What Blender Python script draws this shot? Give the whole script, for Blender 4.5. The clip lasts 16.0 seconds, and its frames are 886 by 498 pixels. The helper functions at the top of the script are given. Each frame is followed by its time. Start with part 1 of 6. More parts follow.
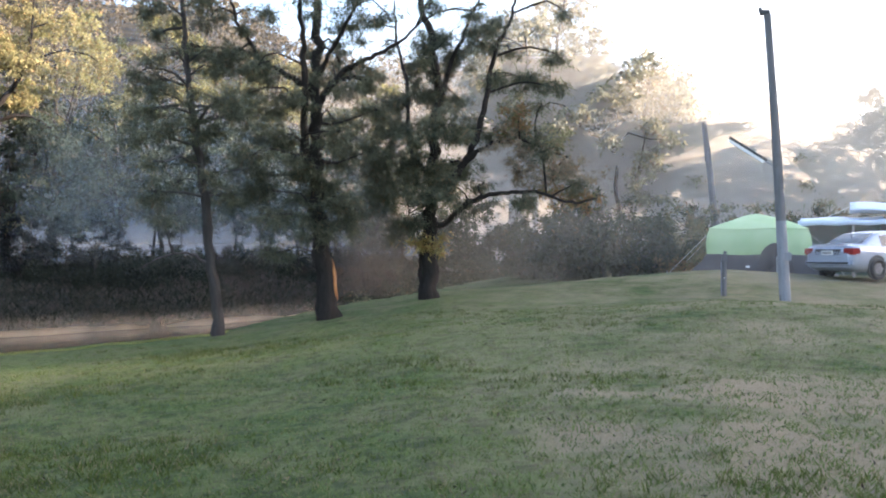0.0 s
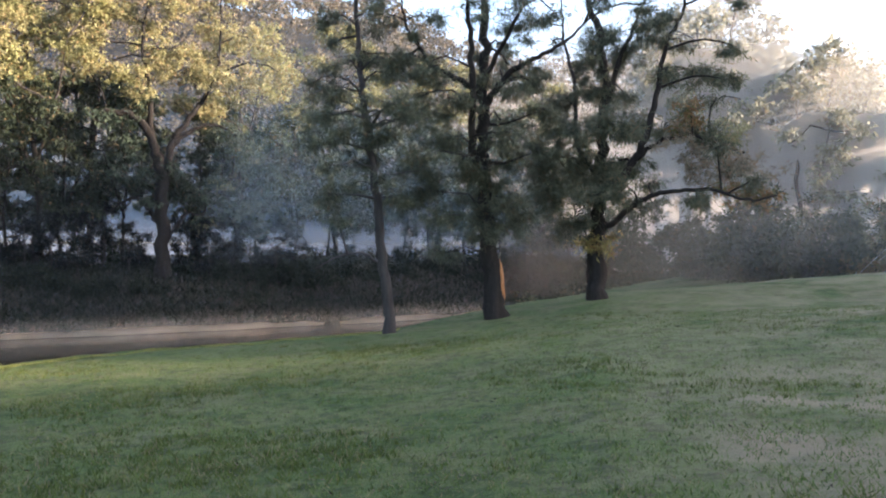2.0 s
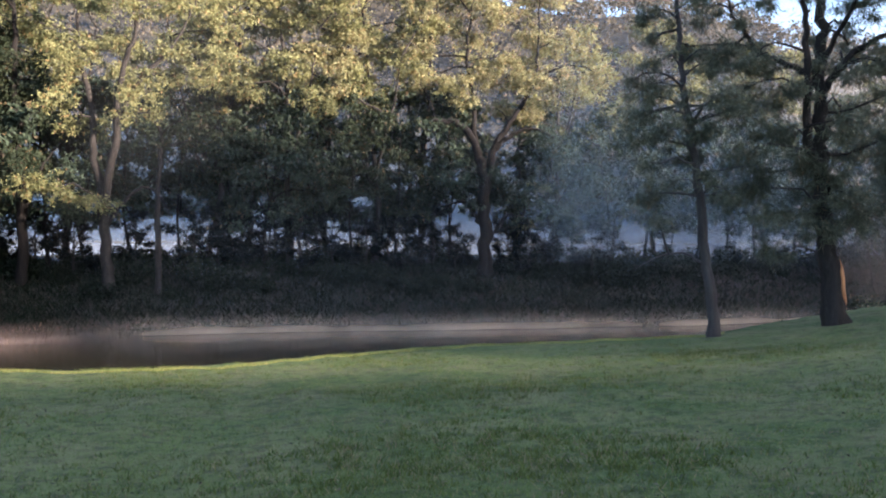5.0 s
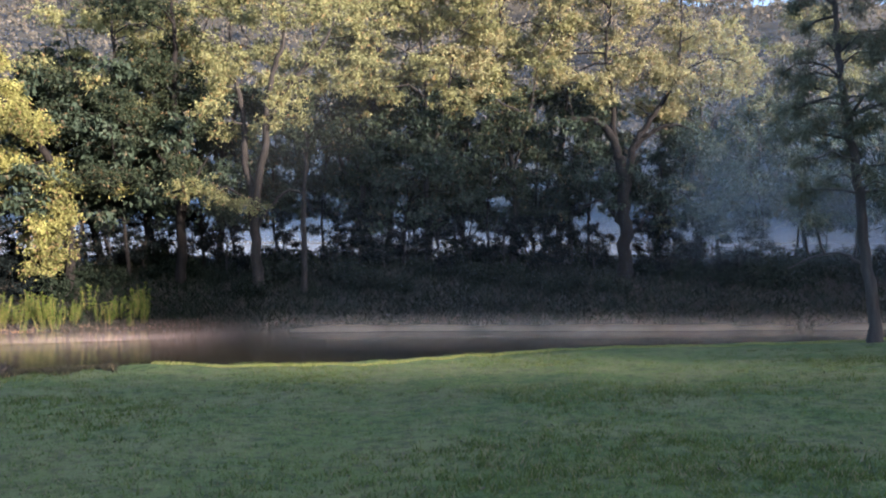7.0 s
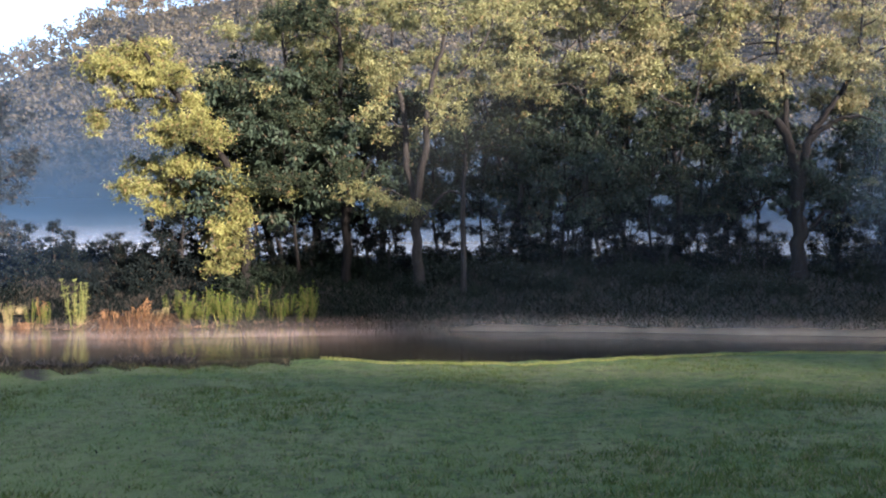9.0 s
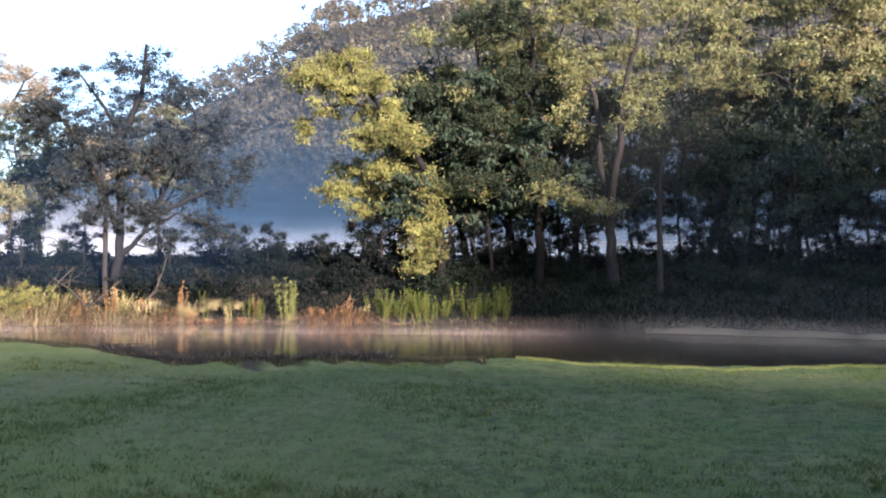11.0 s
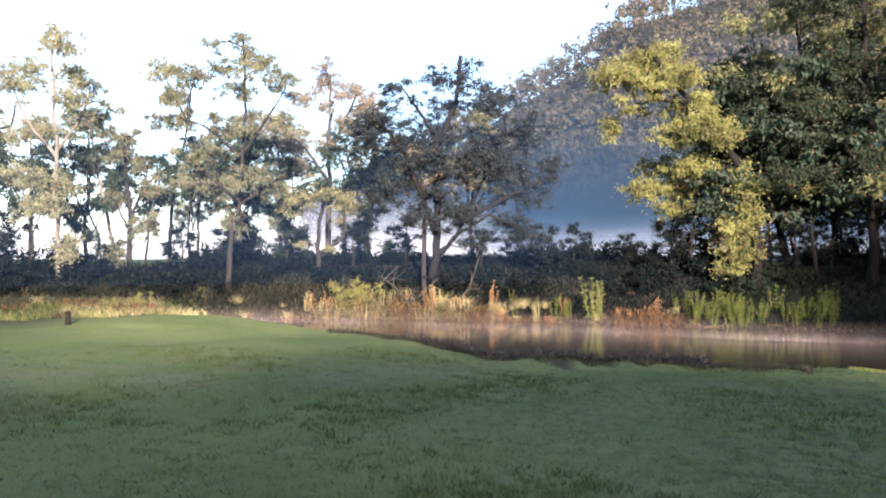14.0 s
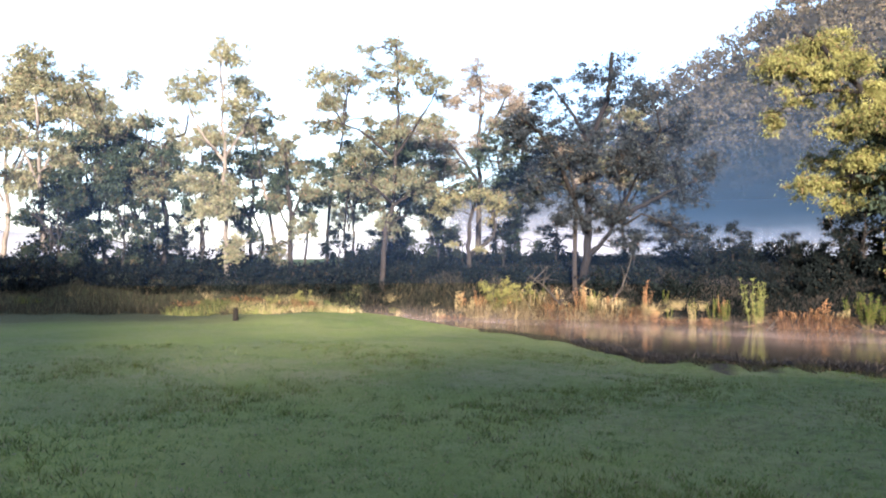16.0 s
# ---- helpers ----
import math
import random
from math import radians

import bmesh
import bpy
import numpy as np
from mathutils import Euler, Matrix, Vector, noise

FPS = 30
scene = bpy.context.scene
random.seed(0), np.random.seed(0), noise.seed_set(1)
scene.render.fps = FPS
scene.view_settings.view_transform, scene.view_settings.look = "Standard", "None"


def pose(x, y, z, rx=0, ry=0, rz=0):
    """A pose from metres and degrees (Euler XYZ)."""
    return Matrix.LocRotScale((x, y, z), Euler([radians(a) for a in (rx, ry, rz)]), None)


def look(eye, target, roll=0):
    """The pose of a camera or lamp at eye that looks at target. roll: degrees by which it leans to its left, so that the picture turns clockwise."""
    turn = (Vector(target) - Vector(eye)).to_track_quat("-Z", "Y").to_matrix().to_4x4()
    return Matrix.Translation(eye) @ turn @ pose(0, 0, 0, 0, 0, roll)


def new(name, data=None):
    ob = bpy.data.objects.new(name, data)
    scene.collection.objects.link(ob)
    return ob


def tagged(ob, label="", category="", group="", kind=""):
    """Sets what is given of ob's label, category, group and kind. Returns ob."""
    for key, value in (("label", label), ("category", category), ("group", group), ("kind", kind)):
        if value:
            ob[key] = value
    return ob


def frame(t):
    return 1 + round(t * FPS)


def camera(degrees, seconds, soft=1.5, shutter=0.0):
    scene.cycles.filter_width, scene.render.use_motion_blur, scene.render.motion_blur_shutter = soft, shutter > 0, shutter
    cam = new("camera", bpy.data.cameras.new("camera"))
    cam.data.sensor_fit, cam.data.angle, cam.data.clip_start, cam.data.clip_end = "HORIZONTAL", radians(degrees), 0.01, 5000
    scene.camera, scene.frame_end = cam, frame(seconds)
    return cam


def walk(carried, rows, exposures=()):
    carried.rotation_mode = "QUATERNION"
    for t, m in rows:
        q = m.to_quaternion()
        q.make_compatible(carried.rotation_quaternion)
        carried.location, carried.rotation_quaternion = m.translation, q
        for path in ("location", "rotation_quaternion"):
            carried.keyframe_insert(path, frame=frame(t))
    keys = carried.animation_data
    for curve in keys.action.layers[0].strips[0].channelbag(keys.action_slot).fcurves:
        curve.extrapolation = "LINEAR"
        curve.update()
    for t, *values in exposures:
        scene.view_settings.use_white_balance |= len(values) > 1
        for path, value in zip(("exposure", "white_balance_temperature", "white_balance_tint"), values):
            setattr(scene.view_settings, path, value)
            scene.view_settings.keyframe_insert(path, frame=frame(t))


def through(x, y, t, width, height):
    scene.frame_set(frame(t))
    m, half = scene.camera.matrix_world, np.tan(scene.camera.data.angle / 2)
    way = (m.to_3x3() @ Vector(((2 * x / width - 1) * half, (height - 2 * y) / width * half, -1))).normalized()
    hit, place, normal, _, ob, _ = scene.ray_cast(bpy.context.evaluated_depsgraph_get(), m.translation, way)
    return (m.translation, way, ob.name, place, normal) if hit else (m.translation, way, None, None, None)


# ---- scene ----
cam = camera(54.5, 16.0, soft=2.0)
# someone turns on the spot with the camera held out at arm's length: seconds, degrees turned to the left
TURNS = [(0.0, 0.0), (0.5, 2.63), (1.0, 5.35), (1.5, 7.96), (2.0, 10.92), (2.5, 14.66), (3.0, 18.37), (3.5, 21.69),
         (4.0, 25.1), (4.5, 28.43), (5.0, 31.59), (7.5, 42.87), (8.0, 45.37), (8.5, 48.05), (9.0, 51.08), (11.5, 67.27),
         (12.0, 70.93), (12.5, 74.35), (13.0, 77.69), (13.5, 80.75), (14.0, 83.75), (14.5, 86.5), (15.0, 89.0),
         (15.5, 91.47), (16.0, 93.63)]
ARM = 0.38
walk(cam, [(t, pose(-ARM * math.sin(radians(a)), -ARM + ARM * math.cos(radians(a)), 1.6, 90.27, 0, a)) for t, a in TURNS],
     exposures=[(0.0, 3.10, 6750, 18), (3.5, 2.77, 6250, 20), (5.0, 2.67, 5950, 20), (9.0, 2.38, 5700, 17), (12.0, 2.25, 5650, 17), (16.0, 2.30, 5800, 17)])

# ---- light ----
SUN_AZ, SUN_EL = -88.0, 14.0  # degrees: turned left from the first view; above the horizon
sun_way = Vector((-math.sin(radians(SUN_AZ)) * math.cos(radians(SUN_EL)), math.cos(radians(SUN_AZ)) * math.cos(radians(SUN_EL)), math.sin(radians(SUN_EL))))
world = bpy.data.worlds.new("world")
scene.world = world
world.use_nodes = True
wn = world.node_tree.nodes
sky = wn.new("ShaderNodeTexSky")
sky.sky_type, sky.sun_disc = "NISHITA", False
sky.sun_elevation, sky.sun_rotation = radians(SUN_EL), radians(-SUN_AZ)
sky.air_density, sky.dust_density, sky.ozone_density = 0.85, 1.1, 0.6
wn["Background"].inputs["Strength"].default_value = 0.125
world.node_tree.links.new(sky.outputs["Color"], wn["Background"].inputs["Color"])
sun = new("sun", bpy.data.lights.new("sun", "SUN"))
sun.data.energy, sun.data.angle, sun.data.color = 5.0, radians(0.6), (1.0, 0.85, 0.66)
sun.matrix_world = look((0, 0, 60), Vector((0, 0, 60)) - sun_way)

# ---- materials ----
def nodes_of(name):
    m = bpy.data.materials.new(name)
    m.use_nodes = True
    t = m.node_tree
    return m, t, t.nodes["Principled BSDF"], t.nodes["Material Output"]


def node(t, kind, links=(), **values):
    n = t.nodes.new(kind)
    for k, v in values.items():
        if k in n.inputs.keys():
            n.inputs[k].default_value = v
    for socket, source in links:
        t.links.new(source, n.inputs[socket])
    return n


def noise_of(t, scale, detail=4.0, rough=0.55, coords=None, stretch=None):
    coords = coords or t.nodes.new("ShaderNodeTexCoord").outputs["Object"]
    if stretch:
        mp = node(t, "ShaderNodeMapping", [("Vector", coords)], Scale=stretch)
        coords = mp.outputs["Vector"]
    return node(t, "ShaderNodeTexNoise", [("Vector", coords)], Scale=scale, Detail=detail, Roughness=rough).outputs["Fac"]


def ramp(t, fac, stops):
    r = t.nodes.new("ShaderNodeValToRGB")
    e = r.color_ramp.elements
    while len(e) < len(stops):
        e.new(0.5)
    for el, (p, c) in zip(e, stops):
        el.position, el.color = p, (c, c, c, 1) if isinstance(c, (int, float)) else (*c, 1)
    t.links.new(fac, r.inputs["Fac"])
    return r.outputs["Color"]


def mix(t, fac, a, b, mode="MIX"):
    m = t.nodes.new("ShaderNodeMix")
    m.data_type, m.blend_type = "RGBA", mode
    for socket, v in ((m.inputs[0], fac), (m.inputs[6], a), (m.inputs[7], b)):
        if isinstance(v, bpy.types.NodeSocket):
            t.links.new(v, socket)
        elif isinstance(v, (int, float)):
            socket.default_value = v
        else:
            socket.default_value = (*v, 1)
    return m.outputs[2]


def bump(t, bsdf, height, strength=0.4, distance=0.02):
    b = node(t, "ShaderNodeBump", [("Height", height)], Strength=strength, Distance=distance)
    t.links.new(b.outputs["Normal"], bsdf.inputs["Normal"])


def surface(name, low, high, scale=3.0, fine=40.0, rough=0.7, metal=0.0, relief=0.3, depth=0.01, stretch=None, dirt=None, coat=0.0, gloss=0.5):
    """A material with two scales of variation between two colours, some dirt and fine relief."""
    m, t, b, _ = nodes_of(name)
    big = noise_of(t, scale, 5, 0.6, stretch=stretch)
    small = noise_of(t, fine, 4, 0.6, stretch=stretch)
    both = mix(t, 0.4, big, small)
    col = mix(t, ramp(t, both, [(0.3, 0.0), (0.7, 1.0)]), low, high)
    if dirt:
        col = mix(t, ramp(t, noise_of(t, scale * 2.3, 6, 0.7), [(0.52, 0.0), (0.72, 0.8)]), col, dirt)
    t.links.new(col, b.inputs["Base Color"])
    b.inputs["Specular IOR Level"].default_value = gloss
    b.inputs["Roughness"].default_value, b.inputs["Metallic"].default_value = rough, metal
    b.inputs["Coat Weight"].default_value = coat
    if relief:
        bump(t, b, both, relief, depth)
    return m


def leafy(name, dark, light, dry=None, dryness=0.0, through=0.35, rough=0.65, gloss=0.15, patches=0.6, uneven=0.5, own=1.0):
    """Leaves: each takes its own shade, and some light comes through them."""
    m, t, b, out = nodes_of(name)
    each = t.nodes.new("ShaderNodeNewGeometry").outputs["Random Per Island"]
    share = node(t, "ShaderNodeMath", [(0, each)])
    share.operation = "MULTIPLY"
    share.inputs[1].default_value = own
    col = mix(t, share.outputs[0], dark, light)
    patch = noise_of(t, patches, 3)
    col = mix(t, ramp(t, patch, [(0.35, 0.0), (0.7, uneven)]), col, light)
    if dry:
        hashed = node(t, "ShaderNodeMath", [(0, each)])
        hashed.operation = "FRACT"
        scaled = node(t, "ShaderNodeMath", [(0, each)])
        scaled.operation = "MULTIPLY"
        scaled.inputs[1].default_value = 7.31
        t.links.new(scaled.outputs[0], hashed.inputs[0])
        col = mix(t, ramp(t, hashed.outputs[0], [(1 - dryness - 0.02, 0.0), (1 - dryness, 1.0)]), col, dry)
    t.links.new(col, b.inputs["Base Color"])
    b.inputs["Roughness"].default_value = rough
    b.inputs["Specular IOR Level"].default_value = gloss
    tr = node(t, "ShaderNodeBsdfTranslucent", [("Color", col)])
    mx = node(t, "ShaderNodeMixShader", [(1, b.outputs[0]), (2, tr.outputs[0])], Fac=through)
    mx.inputs[0].default_value = through
    t.links.new(mx.outputs[0], out.inputs["Surface"])
    return m


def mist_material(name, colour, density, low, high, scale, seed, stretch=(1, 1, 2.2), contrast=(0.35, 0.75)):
    """Thin mist: droplets in the given tint, which can hold light or shade, denser in drifting patches; density falls
    off to the sheet's rims.
    """
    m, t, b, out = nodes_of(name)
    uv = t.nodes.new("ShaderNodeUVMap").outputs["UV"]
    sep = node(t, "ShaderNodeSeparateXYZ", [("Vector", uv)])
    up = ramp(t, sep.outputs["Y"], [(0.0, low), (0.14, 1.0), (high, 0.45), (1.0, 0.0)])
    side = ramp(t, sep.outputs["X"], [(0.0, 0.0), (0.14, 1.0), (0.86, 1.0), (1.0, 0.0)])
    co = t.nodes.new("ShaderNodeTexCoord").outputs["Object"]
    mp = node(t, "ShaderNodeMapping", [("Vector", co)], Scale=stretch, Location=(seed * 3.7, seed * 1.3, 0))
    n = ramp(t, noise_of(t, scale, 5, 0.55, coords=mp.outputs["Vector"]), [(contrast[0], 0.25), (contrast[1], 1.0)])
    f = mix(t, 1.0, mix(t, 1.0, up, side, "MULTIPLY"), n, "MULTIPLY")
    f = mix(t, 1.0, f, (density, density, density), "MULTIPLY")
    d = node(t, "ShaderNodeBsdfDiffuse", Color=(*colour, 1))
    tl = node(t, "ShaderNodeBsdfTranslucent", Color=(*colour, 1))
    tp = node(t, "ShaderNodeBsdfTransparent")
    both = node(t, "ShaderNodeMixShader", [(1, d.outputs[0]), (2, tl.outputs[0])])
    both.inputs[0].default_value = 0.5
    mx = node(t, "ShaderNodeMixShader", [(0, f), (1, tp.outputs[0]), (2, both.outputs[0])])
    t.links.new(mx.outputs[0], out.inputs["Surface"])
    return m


M_BARK_PALE = surface("pale_bark", (0.019, 0.016, 0.014), (0.078, 0.067, 0.056), 2.0, 14, 0.85, relief=0.5, depth=0.03, stretch=(3, 3, 0.6), dirt=(0.045, 0.036, 0.029), gloss=0.08)
M_BARK_GUM = surface("weathered_gum_bark", (0.011, 0.009, 0.008), (0.042, 0.035, 0.030), 1.4, 12, 0.88, relief=0.5, depth=0.03, stretch=(3, 3, 0.5), dirt=(0.03, 0.024, 0.02), gloss=0.08)
M_BARK_CREAM = surface("cream_gum_bark", (0.075, 0.062, 0.050), (0.22, 0.185, 0.145), 1.4, 12, 0.8, relief=0.4, depth=0.02, stretch=(3, 3, 0.5), dirt=(0.10, 0.075, 0.055), gloss=0.08)
# near-black copy of the dark bark, standing in for shade on trunks
M_BARK_BLACK = surface("black_bark", (0.006, 0.005, 0.005), (0.022, 0.019, 0.016), 3.0, 22, 0.9, relief=0.9, depth=0.05, stretch=(4, 4, 0.5), gloss=0.08)
M_BARK_DARK = surface("dark_bark", (0.013, 0.011, 0.010), (0.042, 0.036, 0.031), 3.0, 22, 0.9, relief=0.9, depth=0.05, stretch=(4, 4, 0.5), gloss=0.08)
M_BARK_GREY = surface("grey_bark", (0.024, 0.021, 0.020), (0.075, 0.067, 0.060), 3.0, 18, 0.9, relief=0.6, depth=0.03, stretch=(3, 3, 0.5), gloss=0.08)
M_SPLIT = surface("split_wood", (0.26, 0.10, 0.035), (0.46, 0.22, 0.08), 6, 40, 0.8, relief=0.6, depth=0.01, stretch=(5, 5, 0.4))
# clump-sized light and dark patches put sunlit clumps and shaded gaps into colour
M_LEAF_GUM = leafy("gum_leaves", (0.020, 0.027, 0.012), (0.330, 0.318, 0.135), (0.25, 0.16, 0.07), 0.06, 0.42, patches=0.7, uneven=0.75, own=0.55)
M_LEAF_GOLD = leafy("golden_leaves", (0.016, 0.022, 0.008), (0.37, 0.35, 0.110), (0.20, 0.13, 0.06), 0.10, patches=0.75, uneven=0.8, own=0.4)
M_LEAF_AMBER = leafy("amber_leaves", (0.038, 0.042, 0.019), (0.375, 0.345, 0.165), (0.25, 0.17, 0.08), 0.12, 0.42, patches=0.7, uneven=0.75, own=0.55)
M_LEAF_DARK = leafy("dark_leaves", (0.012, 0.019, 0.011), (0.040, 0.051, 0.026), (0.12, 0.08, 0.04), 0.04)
# dark leaves made lighter, putting the lift of haze into their colour
M_LEAF_LIFTED = leafy("lifted_dark_leaves", (0.017, 0.028, 0.018), (0.054, 0.072, 0.044), (0.10, 0.08, 0.05), 0.05)
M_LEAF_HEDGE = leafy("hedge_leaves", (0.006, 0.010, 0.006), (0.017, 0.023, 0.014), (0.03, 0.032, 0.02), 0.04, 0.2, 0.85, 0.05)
# hedge leaves darkened further: shade on the bank put into their colour
M_LEAF_SHADE_TONE = leafy("shade_toned_leaves", (0.0035, 0.005, 0.005), (0.009, 0.012, 0.011), (0.03, 0.022, 0.014), 0.03, 0.1, 0.9, 0.03)
# blue-black, so shade on the broad gum lies in its leaf colour
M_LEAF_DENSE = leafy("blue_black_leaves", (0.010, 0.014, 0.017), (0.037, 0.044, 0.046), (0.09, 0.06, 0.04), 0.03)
M_LEAF_OAK = leafy("river_oak_needles", (0.034, 0.042, 0.030), (0.135, 0.142, 0.088), (0.16, 0.11, 0.06), 0.04)
M_LEAF_RUST = leafy("rusty_leaves", (0.10, 0.06, 0.03), (0.25, 0.15, 0.07), (0.10, 0.11, 0.04), 0.3)
# pinkish, and lightened to carry sunlight that the oak's hanging needles lack
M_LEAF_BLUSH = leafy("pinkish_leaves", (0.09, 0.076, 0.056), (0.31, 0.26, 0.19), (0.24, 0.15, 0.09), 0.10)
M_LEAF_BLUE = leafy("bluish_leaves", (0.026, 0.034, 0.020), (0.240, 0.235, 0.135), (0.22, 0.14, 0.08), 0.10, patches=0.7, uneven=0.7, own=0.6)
# these two pale colours carry the haze over distant crowns
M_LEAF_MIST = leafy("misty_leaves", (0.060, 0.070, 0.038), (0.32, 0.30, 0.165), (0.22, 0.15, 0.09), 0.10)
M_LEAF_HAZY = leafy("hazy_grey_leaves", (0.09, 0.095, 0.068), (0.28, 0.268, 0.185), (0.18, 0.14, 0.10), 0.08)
# yellow raised so that sprouts standing in shade look sunlit
M_LEAF_SUNLIT_YELLOW = leafy("sunlit_yellow_leaves", (0.22, 0.17, 0.06), (0.40, 0.32, 0.12), (0.26, 0.15, 0.06), 0.2)
M_WEED = leafy("weed_leaves", (0.030, 0.056, 0.010), (0.140, 0.170, 0.028), (0.28, 0.20, 0.08), 0.10, 0.45)
M_STRAW = leafy("dry_grass", (0.26, 0.19, 0.09), (0.60, 0.47, 0.24), (0.09, 0.08, 0.04), 0.2, 0.3)
M_STRAW_RED = leafy("rusty_dry_grass", (0.20, 0.092, 0.042), (0.46, 0.25, 0.11), (0.08, 0.06, 0.035), 0.25, 0.3)
M_REED = leafy("olive_reeds", (0.015, 0.017, 0.012), (0.048, 0.044, 0.026), (0.15, 0.11, 0.06), 0.08)
M_GRASS = leafy("grass_blades", (0.042, 0.071, 0.020), (0.124, 0.168, 0.050), (0.20, 0.17, 0.09), 0.12, 0.45)
M_GRASS_COARSE = leafy("coarse_grass_blades", (0.030, 0.048, 0.011), (0.100, 0.126, 0.030), (0.18, 0.155, 0.09), 0.12, 0.4)
M_LITTER = leafy("fallen_leaves", (0.05, 0.038, 0.025), (0.17, 0.145, 0.11), (0.025, 0.02, 0.016), 0.35, 0.1)
M_DRIFT = leafy("driftwood", (0.035, 0.025, 0.018), (0.19, 0.125, 0.075), (0.02, 0.016, 0.012), 0.4, 0.05)
M_SLUDGE = leafy("rotting_debris", (0.007, 0.007, 0.007), (0.030, 0.027, 0.025), (0.07, 0.055, 0.045), 0.06, 0.05)
# bright yellow-green that puts low sunlight on grass into its colour
M_GRASS_SUNLIT = leafy("sunlit_grass_blades", (0.12, 0.145, 0.04), (0.30, 0.31, 0.095), (0.34, 0.28, 0.11), 0.15, 0.5)
M_FOREST = leafy("forest_leaves", (0.012, 0.016, 0.012), (0.158, 0.130, 0.090), (0.12, 0.09, 0.06), 0.04, 0.25, 0.8, 0.05, 0.17, 1.0, 0.3)


def ground_material():
    m, t, b, _ = nodes_of("lawn")
    co = t.nodes.new("ShaderNodeTexCoord").outputs["Object"]
    fine = noise_of(t, 17.0, 6, 0.75, co)
    mid = noise_of(t, 0.8, 5, 0.6, co)
    big = noise_of(t, 0.13, 4, 0.55, co)
    tuft = noise_of(t, 4.6, 5, 0.65, co)
    speck = noise_of(t, 9.0, 3, 0.6, co)
    straw = noise_of(t, 27.0, 2, 0.5, co)
    green = mix(t, ramp(t, fine, [(0.35, 0.0), (0.68, 1.0)]), (0.032, 0.058, 0.016), (0.096, 0.138, 0.042))
    green = mix(t, ramp(t, mid, [(0.42, 0.0), (0.64, 0.7)]), green, (0.128, 0.128, 0.058))
    green = mix(t, ramp(t, big, [(0.42, 0.0), (0.62, 0.5)]), green, (0.100, 0.140, 0.036))
    green = mix(t, ramp(t, tuft, [(0.48, 0.0), (0.62, 0.75)]), green, (0.023, 0.038, 0.012))
    green = mix(t, ramp(t, speck, [(0.60, 0.0), (0.68, 0.7)]), green, (0.026, 0.021, 0.013))
    green = mix(t, ramp(t, straw, [(0.64, 0.0), (0.71, 0.55)]), green, (0.20, 0.175, 0.11))
    # brighter yellow-green that puts sunlight on the lawn into its colour
    sun_tint = t.nodes.new("ShaderNodeAttribute")
    sun_tint.attribute_name = "sun_tint"
    yellow = mix(t, fine, (0.070, 0.092, 0.020), (0.205, 0.236, 0.058))
    green = mix(t, sun_tint.outputs["Fac"], green, yellow)
    bare = mix(t, fine, (0.12, 0.10, 0.062), (0.31, 0.255, 0.165))
    # the trodden, thin grass of the camp: a property of the soil there
    tread = t.nodes.new("ShaderNodeAttribute")
    tread.attribute_name = "bare"
    soil = t.nodes.new("ShaderNodeAttribute")
    soil.attribute_name = "soil"
    patch = mix(t, 0.5, mid, big)
    worn = node(t, "ShaderNodeMath", [(0, ramp(t, patch, [(0.40, 0.0), (0.58, 1.0)])), (1, tread.outputs["Fac"])])
    worn.operation = "MULTIPLY"
    col = mix(t, worn.outputs[0], green, bare)
    mud = mix(t, fine, (0.013, 0.011, 0.009), (0.052, 0.041, 0.030))
    col = mix(t, soil.outputs["Fac"], col, mud)
    t.links.new(col, b.inputs["Base Color"])
    b.inputs["Roughness"].default_value = 0.9
    b.inputs["Specular IOR Level"].default_value = 0.15
    bump(t, b, mix(t, 0.5, fine, tuft), 1.0, 0.09)
    return m


def water_material():
    m, t, b, _ = nodes_of("river_water")
    b.inputs["Base Color"].default_value = (0.020, 0.017, 0.011, 1)
    b.inputs["Roughness"].default_value = 0.10
    b.inputs["IOR"].default_value = 1.33
    n = noise_of(t, 1.6, 3, 0.5, stretch=(1, 1, 1))
    bump(t, b, n, 0.12, 0.03)
    return m


M_GROUND, M_WATER = ground_material(), water_material()

# ---- helpers for building ----
def at(az, d, z=0.0):
    """A place by its turn to the left of the first view (degrees), its distance on the ground and its height."""
    a = radians(az)
    return Vector((-d * math.sin(a), d * math.cos(a), z))


def curve_of(table):
    xs, ys = [p[0] for p in table], [p[1] for p in table]
    return lambda v: np.interp(v, xs, ys)


def smooth(a, b, v):
    u = np.clip((v - a) / (b - a), 0, 1)
    return u * u * (3 - 2 * u)


def mesh_of(name, verts, faces, material, smooth_faces=True, uv=None):
    """A mesh from an array of corners and an array of four-cornered (or three-cornered) faces."""
    verts, faces = np.asarray(verts, np.float32), np.asarray(faces, np.int32)
    k = faces.shape[1]
    me = bpy.data.meshes.new(name)
    me.vertices.add(len(verts))
    me.vertices.foreach_set("co", verts.ravel())
    me.loops.add(faces.size)
    me.loops.foreach_set("vertex_index", faces.ravel())
    me.polygons.add(len(faces))
    me.polygons.foreach_set("loop_start", np.arange(0, faces.size, k, dtype=np.int32))
    if smooth_faces:
        me.polygons.foreach_set("use_smooth", np.ones(len(faces), bool))
    me.materials.append(material)
    if uv is not None:
        layer = me.uv_layers.new(name="UVMap")
        layer.data.foreach_set("uv", np.asarray(uv, np.float32)[faces.ravel()].ravel())
    me.update(calc_edges=True)
    return me


def grid_faces(rows, cols, wrap=False):
    i, j = np.meshgrid(np.arange(rows - 1), np.arange(cols if wrap else cols - 1), indexing="ij")
    a, b = i * cols + j, i * cols + (j + 1) % cols
    return np.stack([a, b, b + cols, a + cols], -1).reshape(-1, 4)


